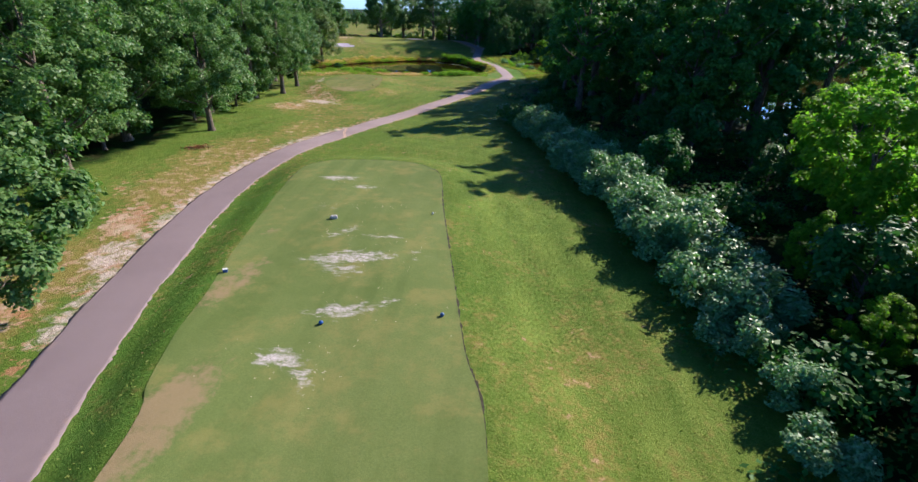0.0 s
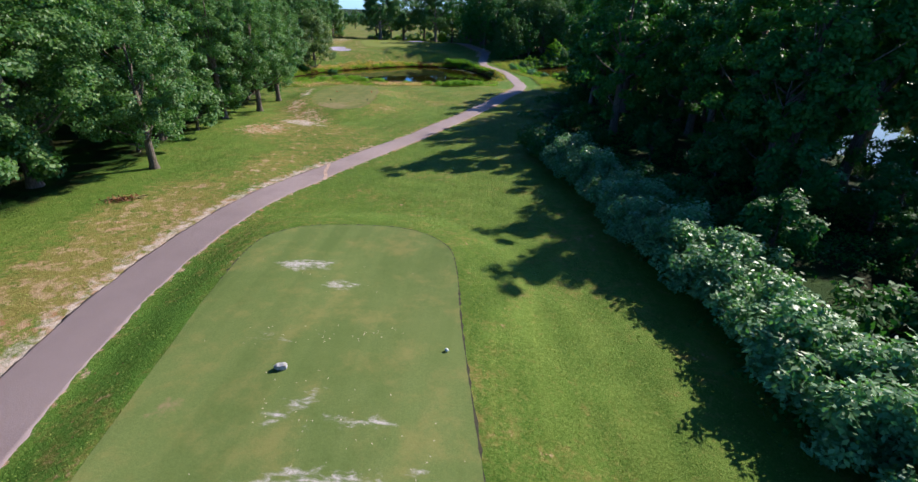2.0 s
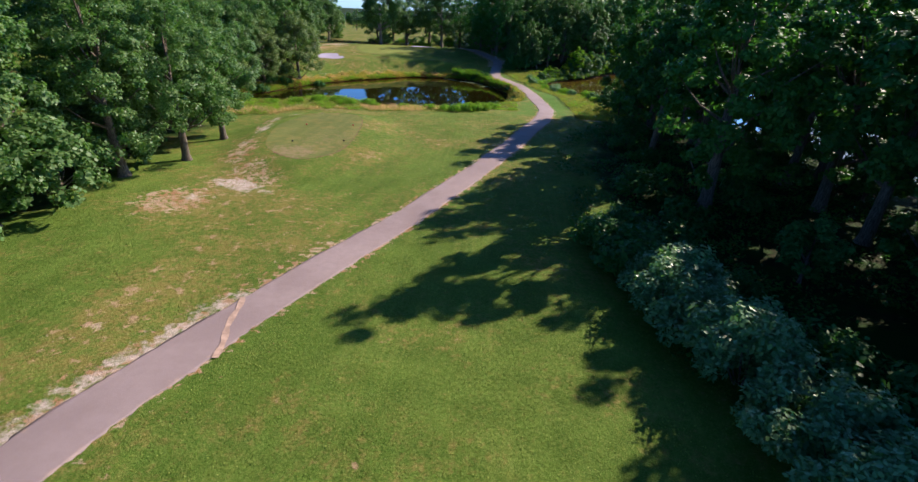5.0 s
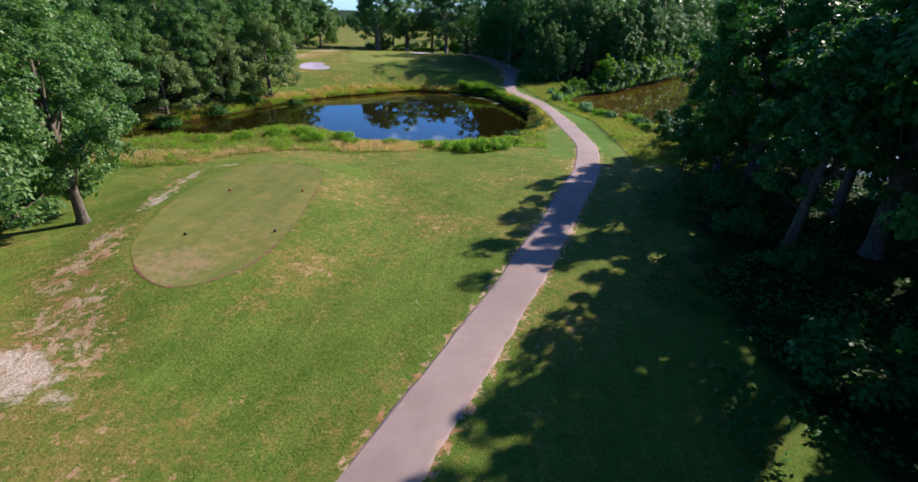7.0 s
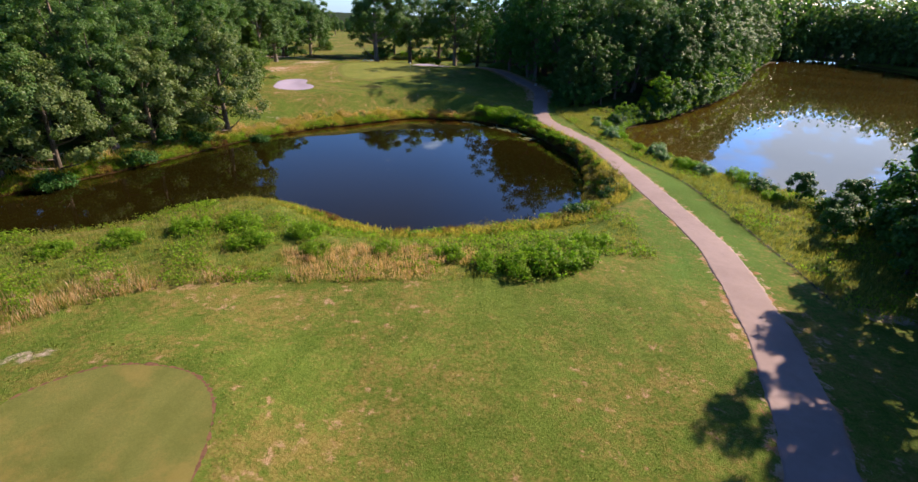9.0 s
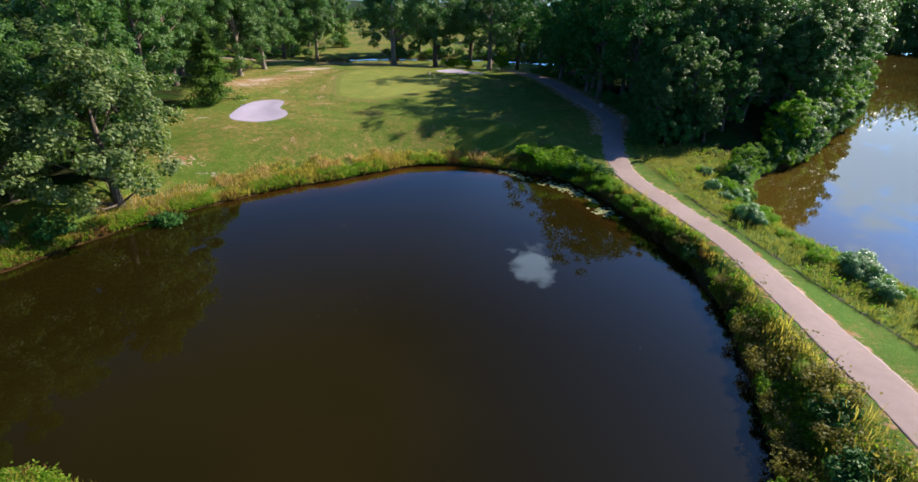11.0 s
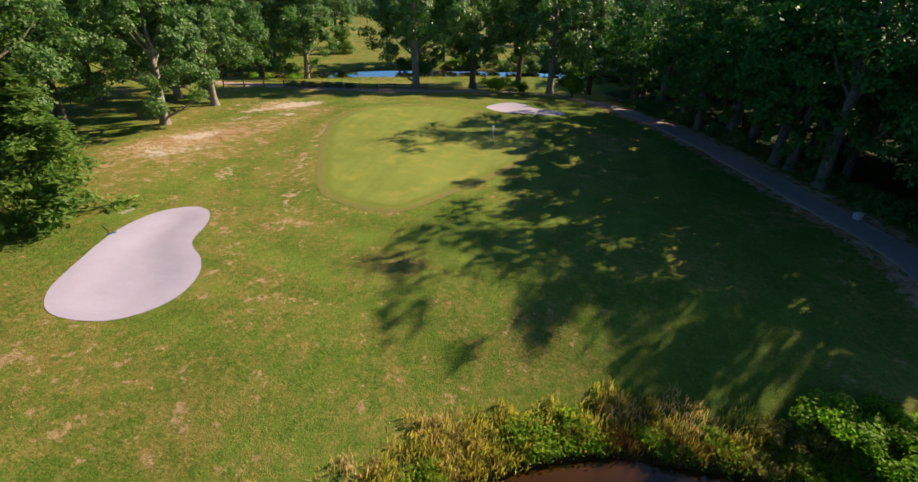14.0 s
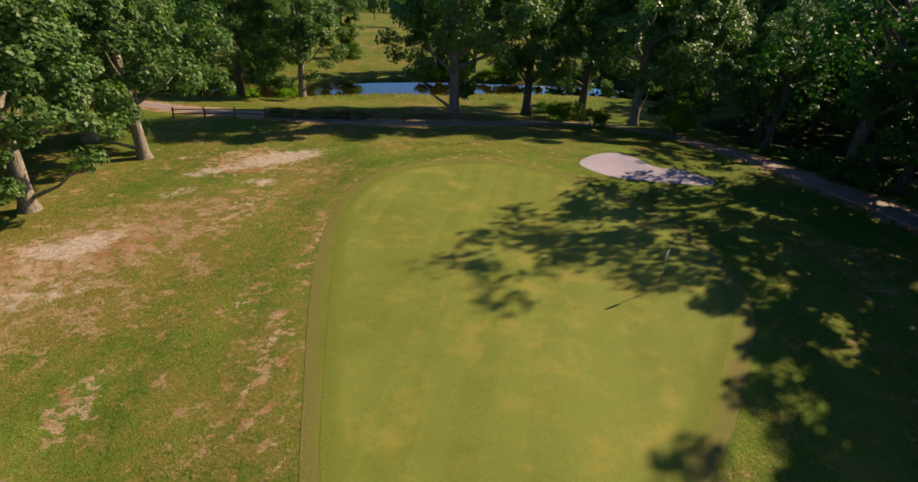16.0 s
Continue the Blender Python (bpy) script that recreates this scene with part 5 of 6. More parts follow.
# hedge of waxy shrubs along the wood, its shaded ends painted with dark-leaved ones
for k in range(0, len(HEDGE_LINE), 2):
    x, y = HEDGE_LINE[k]
    for j in range(1 if y > 46 or y < 0 else 2):
        stand(WAXY[(k // 2 + j) % 2] if -7 < y < 39 else DUSKY, x + 0.8 + j * 1.7 + rnd.uniform(-.4, .4), y + rnd.uniform(-.8, .8), rnd.uniform(0, 360), rnd.uniform(.8, 1.1) * (0.6 if y > 46 else 0.72 if y < 0 else 1.0))


def far_woods(name, places, seed, material, low=9.0, high=17.0):
    """Distant woodland: coarse crowns on stems, all one mass."""
    rng = np.random.default_rng(seed)
    pos, nor, tubes = [], [], []
    for x, y in places:
        tall, wide, z = rng.uniform(low, high), rng.uniform(0.24, 0.34) * low, h(x, y)
        n = 480
        g = rng.normal(size=(n, 3))
        g /= np.linalg.norm(g, axis=1)[:, None]
        g *= (rng.random(n) ** 0.3)[:, None] * (1 + 0.25 * np.sin(g[:, :1] * 5 + x) * np.cos(g[:, 1:2] * 4 + y))
        pos.append(np.array([x, y, z + tall * 0.56]) + g * np.array([wide, wide, tall * 0.46]))
        nor.append(g + np.array([0, 0, 0.5]) + rng.normal(0, 0.5, (n, 3)))
        tubes.append(tube([(x, y, z - 0.3), (x, y, z + tall * 0.6)], [0.3, 0.12], 4))
    ob = new(name, card_mesh(name, leaf_cards(rng, np.concatenate(pos), np.concatenate(nor), 0.05 * low + 0.6, 0.036 * low + 0.45), material))
    part_mesh("trunk", join_tubes("trunk", tubes, BARK), ob)
    return tagged(ob, "distant mixed woodland with a ragged top", "woodland", kind="stuff")


def scattered(outline, step, seed):
    r = random.Random(seed)
    out = []
    line = np.array(outline, float)
    lo, hi = line.min(0), line.max(0)
    for gy in np.arange(lo[1], hi[1], step):
        for gx in np.arange(lo[0], hi[0], step):
            x, y = gx + r.uniform(-.4, .4) * step, gy + r.uniform(-.4, .4) * step
            if float(signed_distance(np.array([x]), np.array([y]), line)[0]) < 0:
                out.append((x, y))
    return out


far_woods("far_woodland", scattered([(12, 246), (30, 255), (60, 285), (112, 322), (160, 366), (190, 420), (60, 440), (0, 420)], 10, 5), 61, LEAF_OAK, 28, 38)
far_woods("far_woodland", scattered([(98, 300), (112, 319), (160, 361), (170, 368), (170, 376), (152, 374), (106, 332)], 4.5, 14), 68, LEAF_OAK, 6, 9)
far_woods("far_woodland", scattered([(-260, 150), (-98, 205), (-100, 250), (-96, 262), (-150, 400), (-170, 430), (-300, 330)], 12, 6), 62, LEAF_OAK, 13, 22)
far_woods("far_woodland", scattered([(163, 366), (170, 300), (186, 170), (196, 20), (198, -90), (240, -90), (240, 420), (190, 420)], 8, 7), 63, LEAF_OAK, 24, 34)
far_woods("far_woodland", scattered([(-92, 420), (160, 460), (170, 500), (-92, 470)], 10, 8), 64, LEAF_OAK, 8, 13)
far_woods("far_woodland", scattered([(-190, 438), (-92, 438), (-92, 458), (-190, 458)], 6, 12), 66, LEAF_OAK, 6, 10)
far_woods("far_woodland", scattered([(162, 362), (168, 300), (184, 170), (194, 20), (202, 20), (194, 170), (178, 300), (172, 366)], 5, 13), 67, LEAF_OAK, 5, 8)
far_woods("far_woodland", scattered([(-95, -30), (-80, 40), (-78, 70), (-84, 92), (-104, 130), (-100, 165), (-140, 160), (-140, -30)], 11, 9), 65, LEAF_OAK, 13, 19)


# ---- rough growth on the banks ----
def bank_points(rng, n, box, test):
    x, y = rng.uniform(box[0], box[1], n), rng.uniform(box[2], box[3], n)
    ok = test(x, y)
    return x[ok], y[ok]


def blades(name, label, rng, x, y, tall, width, per, material, spread=0.14, lean=0.45):
    """Tufts of long grass: bent, tapering blades."""
    z = height(x, y)
    n = len(x) * per
    bx = np.repeat(x, per) + rng.normal(0, spread, n)
    by = np.repeat(y, per) + rng.normal(0, spread, n)
    bz = np.repeat(z, per) - 0.03
    size = np.repeat(tall * rng.uniform(0.6, 1.3, len(x)), per) * rng.uniform(0.6, 1.15, n)
    a = rng.uniform(0, 2 * math.pi, n)
    bend = size * lean * rng.uniform(0.2, 1.3, n)
    w = width * rng.uniform(0.7, 1.3, n)
    foot = np.stack([bx, by, bz], -1)
    across = np.stack([-np.sin(a), np.cos(a), 0 * a], -1) * w[:, None]
    tip = foot + np.stack([np.cos(a) * bend, np.sin(a) * bend, size], -1)
    mid = foot + np.stack([np.cos(a) * bend * 0.35, np.sin(a) * bend * 0.35, size * 0.6], -1)
    verts = np.stack([foot - across * 0.5, mid - across * 0.5, tip, mid + across * 0.5], 1).reshape(-1, 3)
    return tagged(new(name, card_mesh(name, verts, material)), label, "grass", kind="stuff")


def herbs(name, label, rng, x, y, tall, leaf, per, material, spread=0.22):
    """Broad-leaved weeds in low mounds."""
    z = height(x, y)
    n = len(x) * per
    up = np.repeat(tall * rng.uniform(0.4, 1.2, len(x)), per) * rng.random(n) ** 0.6
    p = np.stack([np.repeat(x, per) + rng.normal(0, spread, n), np.repeat(y, per) + rng.normal(0, spread, n), np.repeat(z, per) + 0.03 + up], -1)
    nor = np.array([0, 0, 0.9]) + rng.normal(0, 0.5, (n, 3))
    return tagged(new(name, card_mesh(name, leaf_cards(rng, p, nor, leaf, leaf * 0.6), material)), label, "weeds", kind="stuff")


brng = np.random.default_rng(17)


def clumpy(x, y, f, lo):
    """Where growth gathers: a broken pattern about 1/f metres across."""
    v = np.sin(x * f + 1.7 * np.sin(y * f * 0.7)) + np.sin(y * f * 1.3 + 1.1 * np.sin(x * f * 0.9)) + 0.7 * np.sin((x + y) * f * 2.3)
    return v > lo


def shore_points(rng, n, reach, test):
    """Places scattered along the pond's edge, up to reach metres up the bank."""
    i = rng.integers(0, len(POND), n)
    a, b = POND[i], POND[(i + 1) % len(POND)]
    way = (b - a) / np.linalg.norm(b - a, axis=1)[:, None]
    p = a + (b - a) * rng.random(n)[:, None] + np.stack([way[:, 1], -way[:, 0]], -1) * (reach * rng.random(n) ** 1.3)[:, None]
    side = signed_distance(p[:, 0], p[:, 1], POND) > 0.0
    ok = side & test(p[:, 0], p[:, 1])
    return p[ok, 0], p[ok, 1]


def along_shore(x, y):
    return (y > 90) & (y < 146) & (line_distance(x, y, PATH_LINE) > 1.8)


def near_bank(x, y):
    return (y > np.interp(x, MOWN_EDGE[:, 0], MOWN_EDGE[:, 1])) & (signed_distance(x, y, POND) > 0.05) & (y < 100) & (line_distance(x, y, PATH_LINE) > 3.4)


def dam_bank(x, y):
    d = signed_distance(x, y, POND)
    return (d > 0.05) & (d < 3.6) & (y >= 88) & (x > -8) & (line_distance(x, y, PATH_LINE) > 1.7)


def far_bank(x, y):
    d = signed_distance(x, y, POND)
    return (d > 0.05) & (d < 2.0 + 0.5 * np.sin(x * 0.9) + 0.4 * np.sin(x * 2.3)) & (y > 92) & (x <= -6)


def lake_bank(x, y):
    d = signed_distance(x, y, LAKE)
    edge = np.interp(y, VERGE_EDGE[:, 1], VERGE_EDGE[:, 0])
    return (x > edge) & (d > 0.1) & (y > 84) & (y < 148) & (x < 26)


def back_bank(x, y):
    d = signed_distance(x, y, BACK_POND)
    return (d > 0.2) & (d < 9) & (line_distance(x, y, PATH_LINE) > 9)


# open water side of the first fairway: grass, straw and weeds
x, y = bank_points(brng, 14000, (-52, 4, 60, 98), near_bank)
blades("bank_grass", "long green and yellow grass on the pond bank", brng, x, y, np.where(x > -19, 0.25, 0.36), 0.03, 8, GRASS_BLADE)
x, y = bank_points(brng, 12000, (-40, -7, 68, 92), lambda a, b: near_bank(a, b) & (b < np.interp(a, MOWN_EDGE[:, 0], MOWN_EDGE[:, 1]) + 4.5) & clumpy(a, b, 0.45, -0.5))
blades("straw_grass", "bleached straw-coloured grass along the mown edge", brng, x, y, 0.42, 0.024, 9, STRAW_BLADE)
x, y = bank_points(brng, 5200, (-48, 4, 66, 98), lambda a, b: near_bank(a, b) & (clumpy(a, b, 0.55, 0.0) | (signed_distance(a, b, POND) < 1.6)))
herbs("bank_weeds", "bright green broad-leaved weeds on the pond bank", brng, x, y, np.where(x > -19, 0.3, 0.45), 0.17, 16, LEAF_HERB)
# low growth under the trees
x, y = bank_points(brng, 9000, (4, 34, -16, 98), lambda a, b: (signed_distance(a, b, RIGHT_WOOD) < 2.0) & clumpy(a, b, 0.5, -0.3))
herbs("undergrowth", "dark leafy undergrowth on the woodland floor", brng, x, y, 0.5, 0.24, 10, LEAF_SHADED, 0.3)
# the dam beside the path
x, y = bank_points(brng, 9000, (-8, 9, 88, 146), dam_bank)
blades("bank_grass", "tall rank grass between path and pond", brng, x, y, 0.42, 0.03, 8, GRASS_BLADE)
x, y = bank_points(brng, 9000, (-8, 9, 88, 146), lambda a, b: dam_bank(a, b) & clumpy(a, b, 0.9, 0.1))
herbs("bank_weeds", "green weeds hanging over the pond", brng, x, y, 0.55, 0.17, 16, LEAF_HERB)
x, y = bank_points(brng, 7000, (-8, 9, 88, 146), lambda a, b: dam_bank(a, b) & (b < 133) & (signed_distance(a, b, POND) > 1.0) & clumpy(a, b, 0.8, -0.4))
herbs("tall_weeds", "tall leafy weeds along the top of the dam", brng, x, y, 0.9, 0.17, 12, LEAF_OLIVE, 0.3)
x, y = bank_points(brng, 9000, (-8, 9, 88, 146), lambda a, b: dam_bank(a, b) & (b < 135) & (signed_distance(a, b, POND) > 0.9))
blades("tall_grass", "tall golden grass along the top of the dam", brng, x, y, 0.8, 0.032, 6, SEDGE_BLADE)
# the far shore below the green
x, y = bank_points(brng, 16000, (-50, -6, 92, 150), far_bank)
blades("bank_grass", "rank grass along the far shore", brng, x, y, 0.55, 0.05, 7, SEDGE_BLADE)
x, y = bank_points(brng, 9000, (-50, -6, 92, 150), lambda a, b: far_bank(a, b) & clumpy(a, b, 0.8, np.where(a > -26, 0.9, 0.0)))
herbs("bank_weeds", "leafy weeds along the far shore", brng, x, y, 0.38, 0.17, 12, LEAF_HERB)
x, y = bank_points(brng, 9000, (-50, 8, 92, 150), lambda a, b: (far_bank(a, b) | dam_bank(a, b)) & (signed_distance(a, b, POND) < 0.9) & clumpy(a, b, 1.3, 0.2))
blades("sedge", "rust-brown sedge at the water's edge", brng, x, y, 0.5, 0.05, 9, RUST_BLADE)
x, y = shore_points(brng, 26000, 1.6, lambda a, b: along_shore(a, b) & clumpy(a, b, 0.9, np.where(a > -26, 0.5, -0.7)))
herbs("shore_weeds", "leafy bright green weeds down to the water", brng, x, y, 0.42, 0.15, 9, LEAF_HERB, 0.16)
x, y = shore_points(brng, 16000, 2.4, lambda a, b: along_shore(a, b) & clumpy(a, b, 0.7, -0.4))
blades("shore_grass", "yellow-green grass along the waterline", brng, x, y, 0.42, 0.045, 7, SEDGE_BLADE)
x, y = shore_points(brng, 9000, 0.7, lambda a, b: along_shore(a, b) & clumpy(a, b, 1.2, 0.3))
blades("sedge", "rust-brown sedge tufts at the waterline", brng, x, y, 0.5, 0.045, 8, RUST_BLADE)
def upper_bank(x, y):
    d = signed_distance(x, y, POND)
    return (y > 100) & (y < 147) & (x < -7) & (d > 1.1) & (d < np.interp(x, [-30, -22], [3.6, 2.1]) + 0.5 * np.sin(x * 0.7) + 0.4 * np.sin(x * 1.9 + y))


x, y = shore_points(brng, 24000, 4.4, lambda a, b: upper_bank(a, b) & clumpy(a, b, 0.6, -0.6))
blades("straw_grass", "bleached straw-coloured grass on the far shore", brng, x, y, 0.46, 0.04, 4, STRAW_BLADE)
x, y = shore_points(brng, 16000, 4.4, lambda a, b: upper_bank(a, b) & clumpy(a, b, 0.8, -0.3))
blades("bank_grass", "rank yellow-green grass above the far shore", brng, x, y, 0.42, 0.05, 5, SEDGE_BLADE)
# between path and lake
x, y = bank_points(brng, 16000, (2, 28, 84, 148), lake_bank)
blades("bank_grass", "unmown yellow-green grass between path and lake", brng, x, y, 0.42, 0.03, 8, GRASS_BLADE)
x, y = bank_points(brng, 5000, (2, 28, 84, 148), lambda a, b: lake_bank(a, b) & clumpy(a, b, 0.7, 0.6))
herbs("bank_weeds", "low weeds between path and lake", brng, x, y, 0.55, 0.17, 12, LEAF_HERB)
# the rough beyond the green
x, y = bank_points(brng, 7000, (-95, 0, 180, 232), back_bank)
blades("bank_grass", "long yellow grass round the back pond", brng, x, y, 0.28, 0.08, 5, GRASS_BLADE)

for bx, by, s in ((-4.4, 86.3, .85), (-2.6, 86.9, .95), (-1.2, 88.3, .9), (-6.2, 86.6, .7), (-3.2, 88.6, .8), (0.2, 90.8, .8), (-8.6, 87.6, .6), (-20.5, 87.0, .8), (-22.6, 89.5, .8), (-25.0, 88.0, .75), (-18.0, 89.0, .7), (-27.5, 85.5, .7), (-16.5, 86.5, .55), (-30.0, 83.5, .6), (-12.5, 87.5, .5)):
    stand(BUSH, bx, by, rnd.uniform(0, 360), s)
edge = curve(POND[41:80:2], False, 8)
run = np.concatenate([[0], np.cumsum(np.hypot(*np.diff(edge, axis=0).T))])
for row, (out, gap) in enumerate(((0.5, 1.5), (1.9, 1.3))):
    for s in np.arange(0.4 * row, run[-1] - 1, gap):
        a, b = (np.array([np.interp(s + q, run, edge[:, 0]), np.interp(s + q, run, edge[:, 1])]) for q in (0, 0.5))
        way = (b - a) / np.hypot(*(b - a))
        ex, ey = a + np.array([way[1], -way[0]]) * (out + rnd.uniform(-.2, .2))
        if line_distance(np.array([ex]), np.array([ey]), PATH_LINE)[0] > 2.1:
            stand((BUSH, OLIVE_BUSH, OLIVE_BUSH, DUSKY)[int(rnd.random() * 3.4)], ex, ey, rnd.uniform(0, 360), rnd.uniform(.4, .7) * (1.0, 1.15)[row])
for bx, by, s in ((-9.0, 143.4, .6), (-7.5, 143.6, .7), (-6.0, 143.2, .7)):
    stand(BUSH, bx, by, rnd.uniform(0, 360), s)
for bx, by, s in ((-7.2, 141.2, .95), (-9.6, 143.0, .8), (-5.0, 140.6, .75), (-3.6, 139.4, .55), (-2.6, 137.0, .5), (-1.6, 134.6, .55), (-0.4, 132.0, .5), (0.6, 129.6, .5), (1.8, 126.8, .45), (-3.0, 135.8, .42), (-30.6, 212.0, 1.1), (-27.5, 209.5, .9), (-33.0, 214.0, .9), (-76.0, 214.0, 1.2), (-71.0, 218.0, 1.1)):
    stand(GOLD_BUSH, bx, by, rnd.uniform(0, 360), s)
for k in range(46):
    by = rnd.uniform(104, 142)
    bx = float(np.interp(by, [104, 110, 124, 132, 142], [18.2, 16.2, 10.8, 8.2, 8.6])) + rnd.uniform(-1.2, 1.6)
    if lake_bank(np.array([bx]), np.array([by]))[0]:
        stand((BUSH, WAXY[0], BUSH, GOLD_BUSH)[k % 4], bx, by, rnd.uniform(0, 360), rnd.uniform(.3, .62))
for bx, by, s in ((17.5, 106.5, .6), (20.5, 101.0, .7),  (-37, 121, .6), (-42, 116, .7), (-43.5, 108, .8), (-46, 100, .8), (-44, 113, .8)):
    stand(DUSKY, bx, by, rnd.uniform(0, 360), s)

# shrubs at the foot of the wood beside the path
for k in range(4, 40):
    i = 188 + 2 * k
    if i < len(PATH_LINE) and 144 < PATH_LINE[i, 1] < 200:
        x, y = PATH_LINE[i] + np.array([2.9 + rnd.uniform(-.3, 1.6), 1.2 + rnd.uniform(-.8, .8)])
        stand(DUSKY, x, y, rnd.uniform(0, 360), rnd.uniform(.45, .85))


def open_turf(x, y):
    """Mown rough, away from path, tees, green, sand and water."""
    ok = line_distance(x, y, PATH_LINE[::3]) > 1.7
    for outline, room in ((TEE, 0.2), (FRONT_TEE, 0.2), (GREEN_COLLAR, 0.2), (BUNKER, 0.2), (FAR_BUNKER, 0.2), (POND, 2.4), (RIGHT_WOOD, -1.0)):
        ok &= signed_distance(x, y, outline) > room
    return ok


for k, (box, count) in enumerate((((-26, 15, -14, 84), 42000), ((-62, 2, 124, 190), 42000))):
    x, y = bank_points(brng, count, box, lambda a, b: open_turf(a, b) & (clumpy(a, b, 1.6, -0.6) | clumpy(b, a, 0.5, 0.6)))
    herbs("lawn_weeds", "clover and coarse grass tufts in the mown turf", brng, x, y, 0.015, 0.07, 2, LAWN_WEED, 0.12)


# ---- small things ----
def box_part(name, size, at, material, parent, label="", bevel=0.01, turn=(0, 0, 0)):
    bm = bmesh.new()
    bmesh.ops.create_cube(bm, size=1.0)
    bmesh.ops.scale(bm, vec=size, verts=bm.verts)
    bmesh.ops.bevel(bm, geom=bm.edges[:], offset=bevel, segments=2, affect="EDGES")
    bmesh.ops.transform(bm, matrix=pose(*at, *turn), verts=bm.verts)
    return part(name, bm, material, parent, label)


def rod(name, a, b, r0, r1, material, parent, label="", sides=10):
    v, f = tube([a, tuple((Vector(a) + Vector(b)) / 2), b], [r0, (r0 + r1) / 2, r1], sides)
    f = list(f) + [tuple(range(sides))[::-1], tuple(range(2 * sides, 3 * sides))]
    return part_mesh(name, mesh_of(name, v, f, material, False), parent, label)


def rock(name, label, seed, size, material, category="stone"):
    """A weathered block: a dented, bevelled lump."""
    rng = np.random.default_rng(seed)
    bm = bmesh.new()
    bmesh.ops.create_icosphere(bm, subdivisions=3, radius=0.5)
    dents = rng.normal(size=(9, 3))
    for v in bm.verts:
        d = np.array(v.co[:]) / 0.5
        k = 1.0 + 0.10 * sum(math.sin(3 * (d @ q)) for q in dents) / 3
        p = np.sign(d) * np.abs(d) ** 0.7 * 0.5 * k
        v.co = Vector((p[0] * size[0], p[1] * size[1], p[2] * size[2] + size[2] * 0.42))
    me = bpy.data.meshes.new(name)
    bm.to_mesh(me)
    bm.free()
    me.materials.append(material)
    return tagged(new(name, me), label, category)


WHITE_PAINT = plain("white_paint", (0.75, 0.75, 0.76), 0.4, grain=0.08)
BLUE_PAINT = plain("blue_paint", (0.04, 0.10, 0.32), 0.45, grain=0.15)
RED_PAINT = plain("red_paint", (0.42, 0.04, 0.02), 0.45, grain=0.15)
GREY_STONE = plain("grey_stone", (0.42, 0.40, 0.40), 0.9, grain=0.35, scale=9)
OLD_WOOD = plain("weathered_wood", (0.20, 0.12, 0.07), 0.85, grain=0.35, scale=14)
STEEL = plain("grey_steel", (0.5, 0.5, 0.52), 0.35, 0.9, grain=0.1)
BLACK = plain("black_rubber", (0.02, 0.02, 0.02), 0.7)


def put_down(ob, x, y, turn=0.0, lift=0.0):
    ob.matrix_basis = pose(x, y, float(lie(np.array([x]), np.array([y]))[0]) + lift, 0, 0, turn)
    return ob


def flagstick():
    root = new("flagstick")
    rod("pole", (0, 0, -0.1), (0, 0, 2.1), 0.014, 0.011, WHITE_PAINT, root, "thin white pole")
    rod("band", (0, 0, 0.25), (0, 0, 0.75), 0.0165, 0.016, BLACK, root)
    n, m = 9, 8
    verts = []
    for j in range(m):
        for i in range(n):
            u, v = i / (n - 1), j / (m - 1)
            verts.append((0.012 + 0.30 * u * (1 - 0.35 * v * u), 0.05 * math.sin(u * 6 + v) * u, 2.05 - 0.46 * v - 0.16 * u * u))
    me = mesh_of("flag", verts, grid_faces(n, m), WHITE_PAINT, True)
    cloth = part_mesh("flag", me, root, "limp white flag")
    cloth.modifiers.new("thick", "SOLIDIFY").thickness = 0.004
    me2 = mesh_of("hem", [(x * 1.01, y + 0.006, z) for x, y, z in verts[-2 * n:]], grid_faces(n, 2), BLUE_PAINT, True)
    hem = part_mesh("hem", me2, cloth, "blue lower hem")
    hem.modifiers.new("thick", "SOLIDIFY").thickness = 0.014
    bm = bmesh.new()
    bmesh.ops.create_cone(bm, segments=20, radius1=0.054, radius2=0.054, depth=0.006, cap_ends=True)
    bmesh.ops.translate(bm, verts=bm.verts, vec=(0, 0, 0.008))
    part("cup", bm, BLACK, root, "dark round hole")
    return tagged(root, "white flagstick with a limp flag standing in the green", "flag")


put_down(flagstick(), -27.0, 169.85, -120, 0.014)


def tee_marker(paint, label, size=0.13):
    root = new("tee_marker")
    bm = bmesh.new()
    bmesh.ops.create_uvsphere(bm, u_segments=18, v_segments=12, radius=size * 0.5)
    for v in bm.verts:
        if v.co.z < -size * 0.3:
            v.co.z = -size * 0.3
        v.co.z += size * 0.42
    part("ball", bm, paint, root)
    rod("spike", (0, 0, -0.08), (0, 0, size * 0.2), 0.008, 0.012, STEEL, root)
    return tagged(root, label, "tee marker")


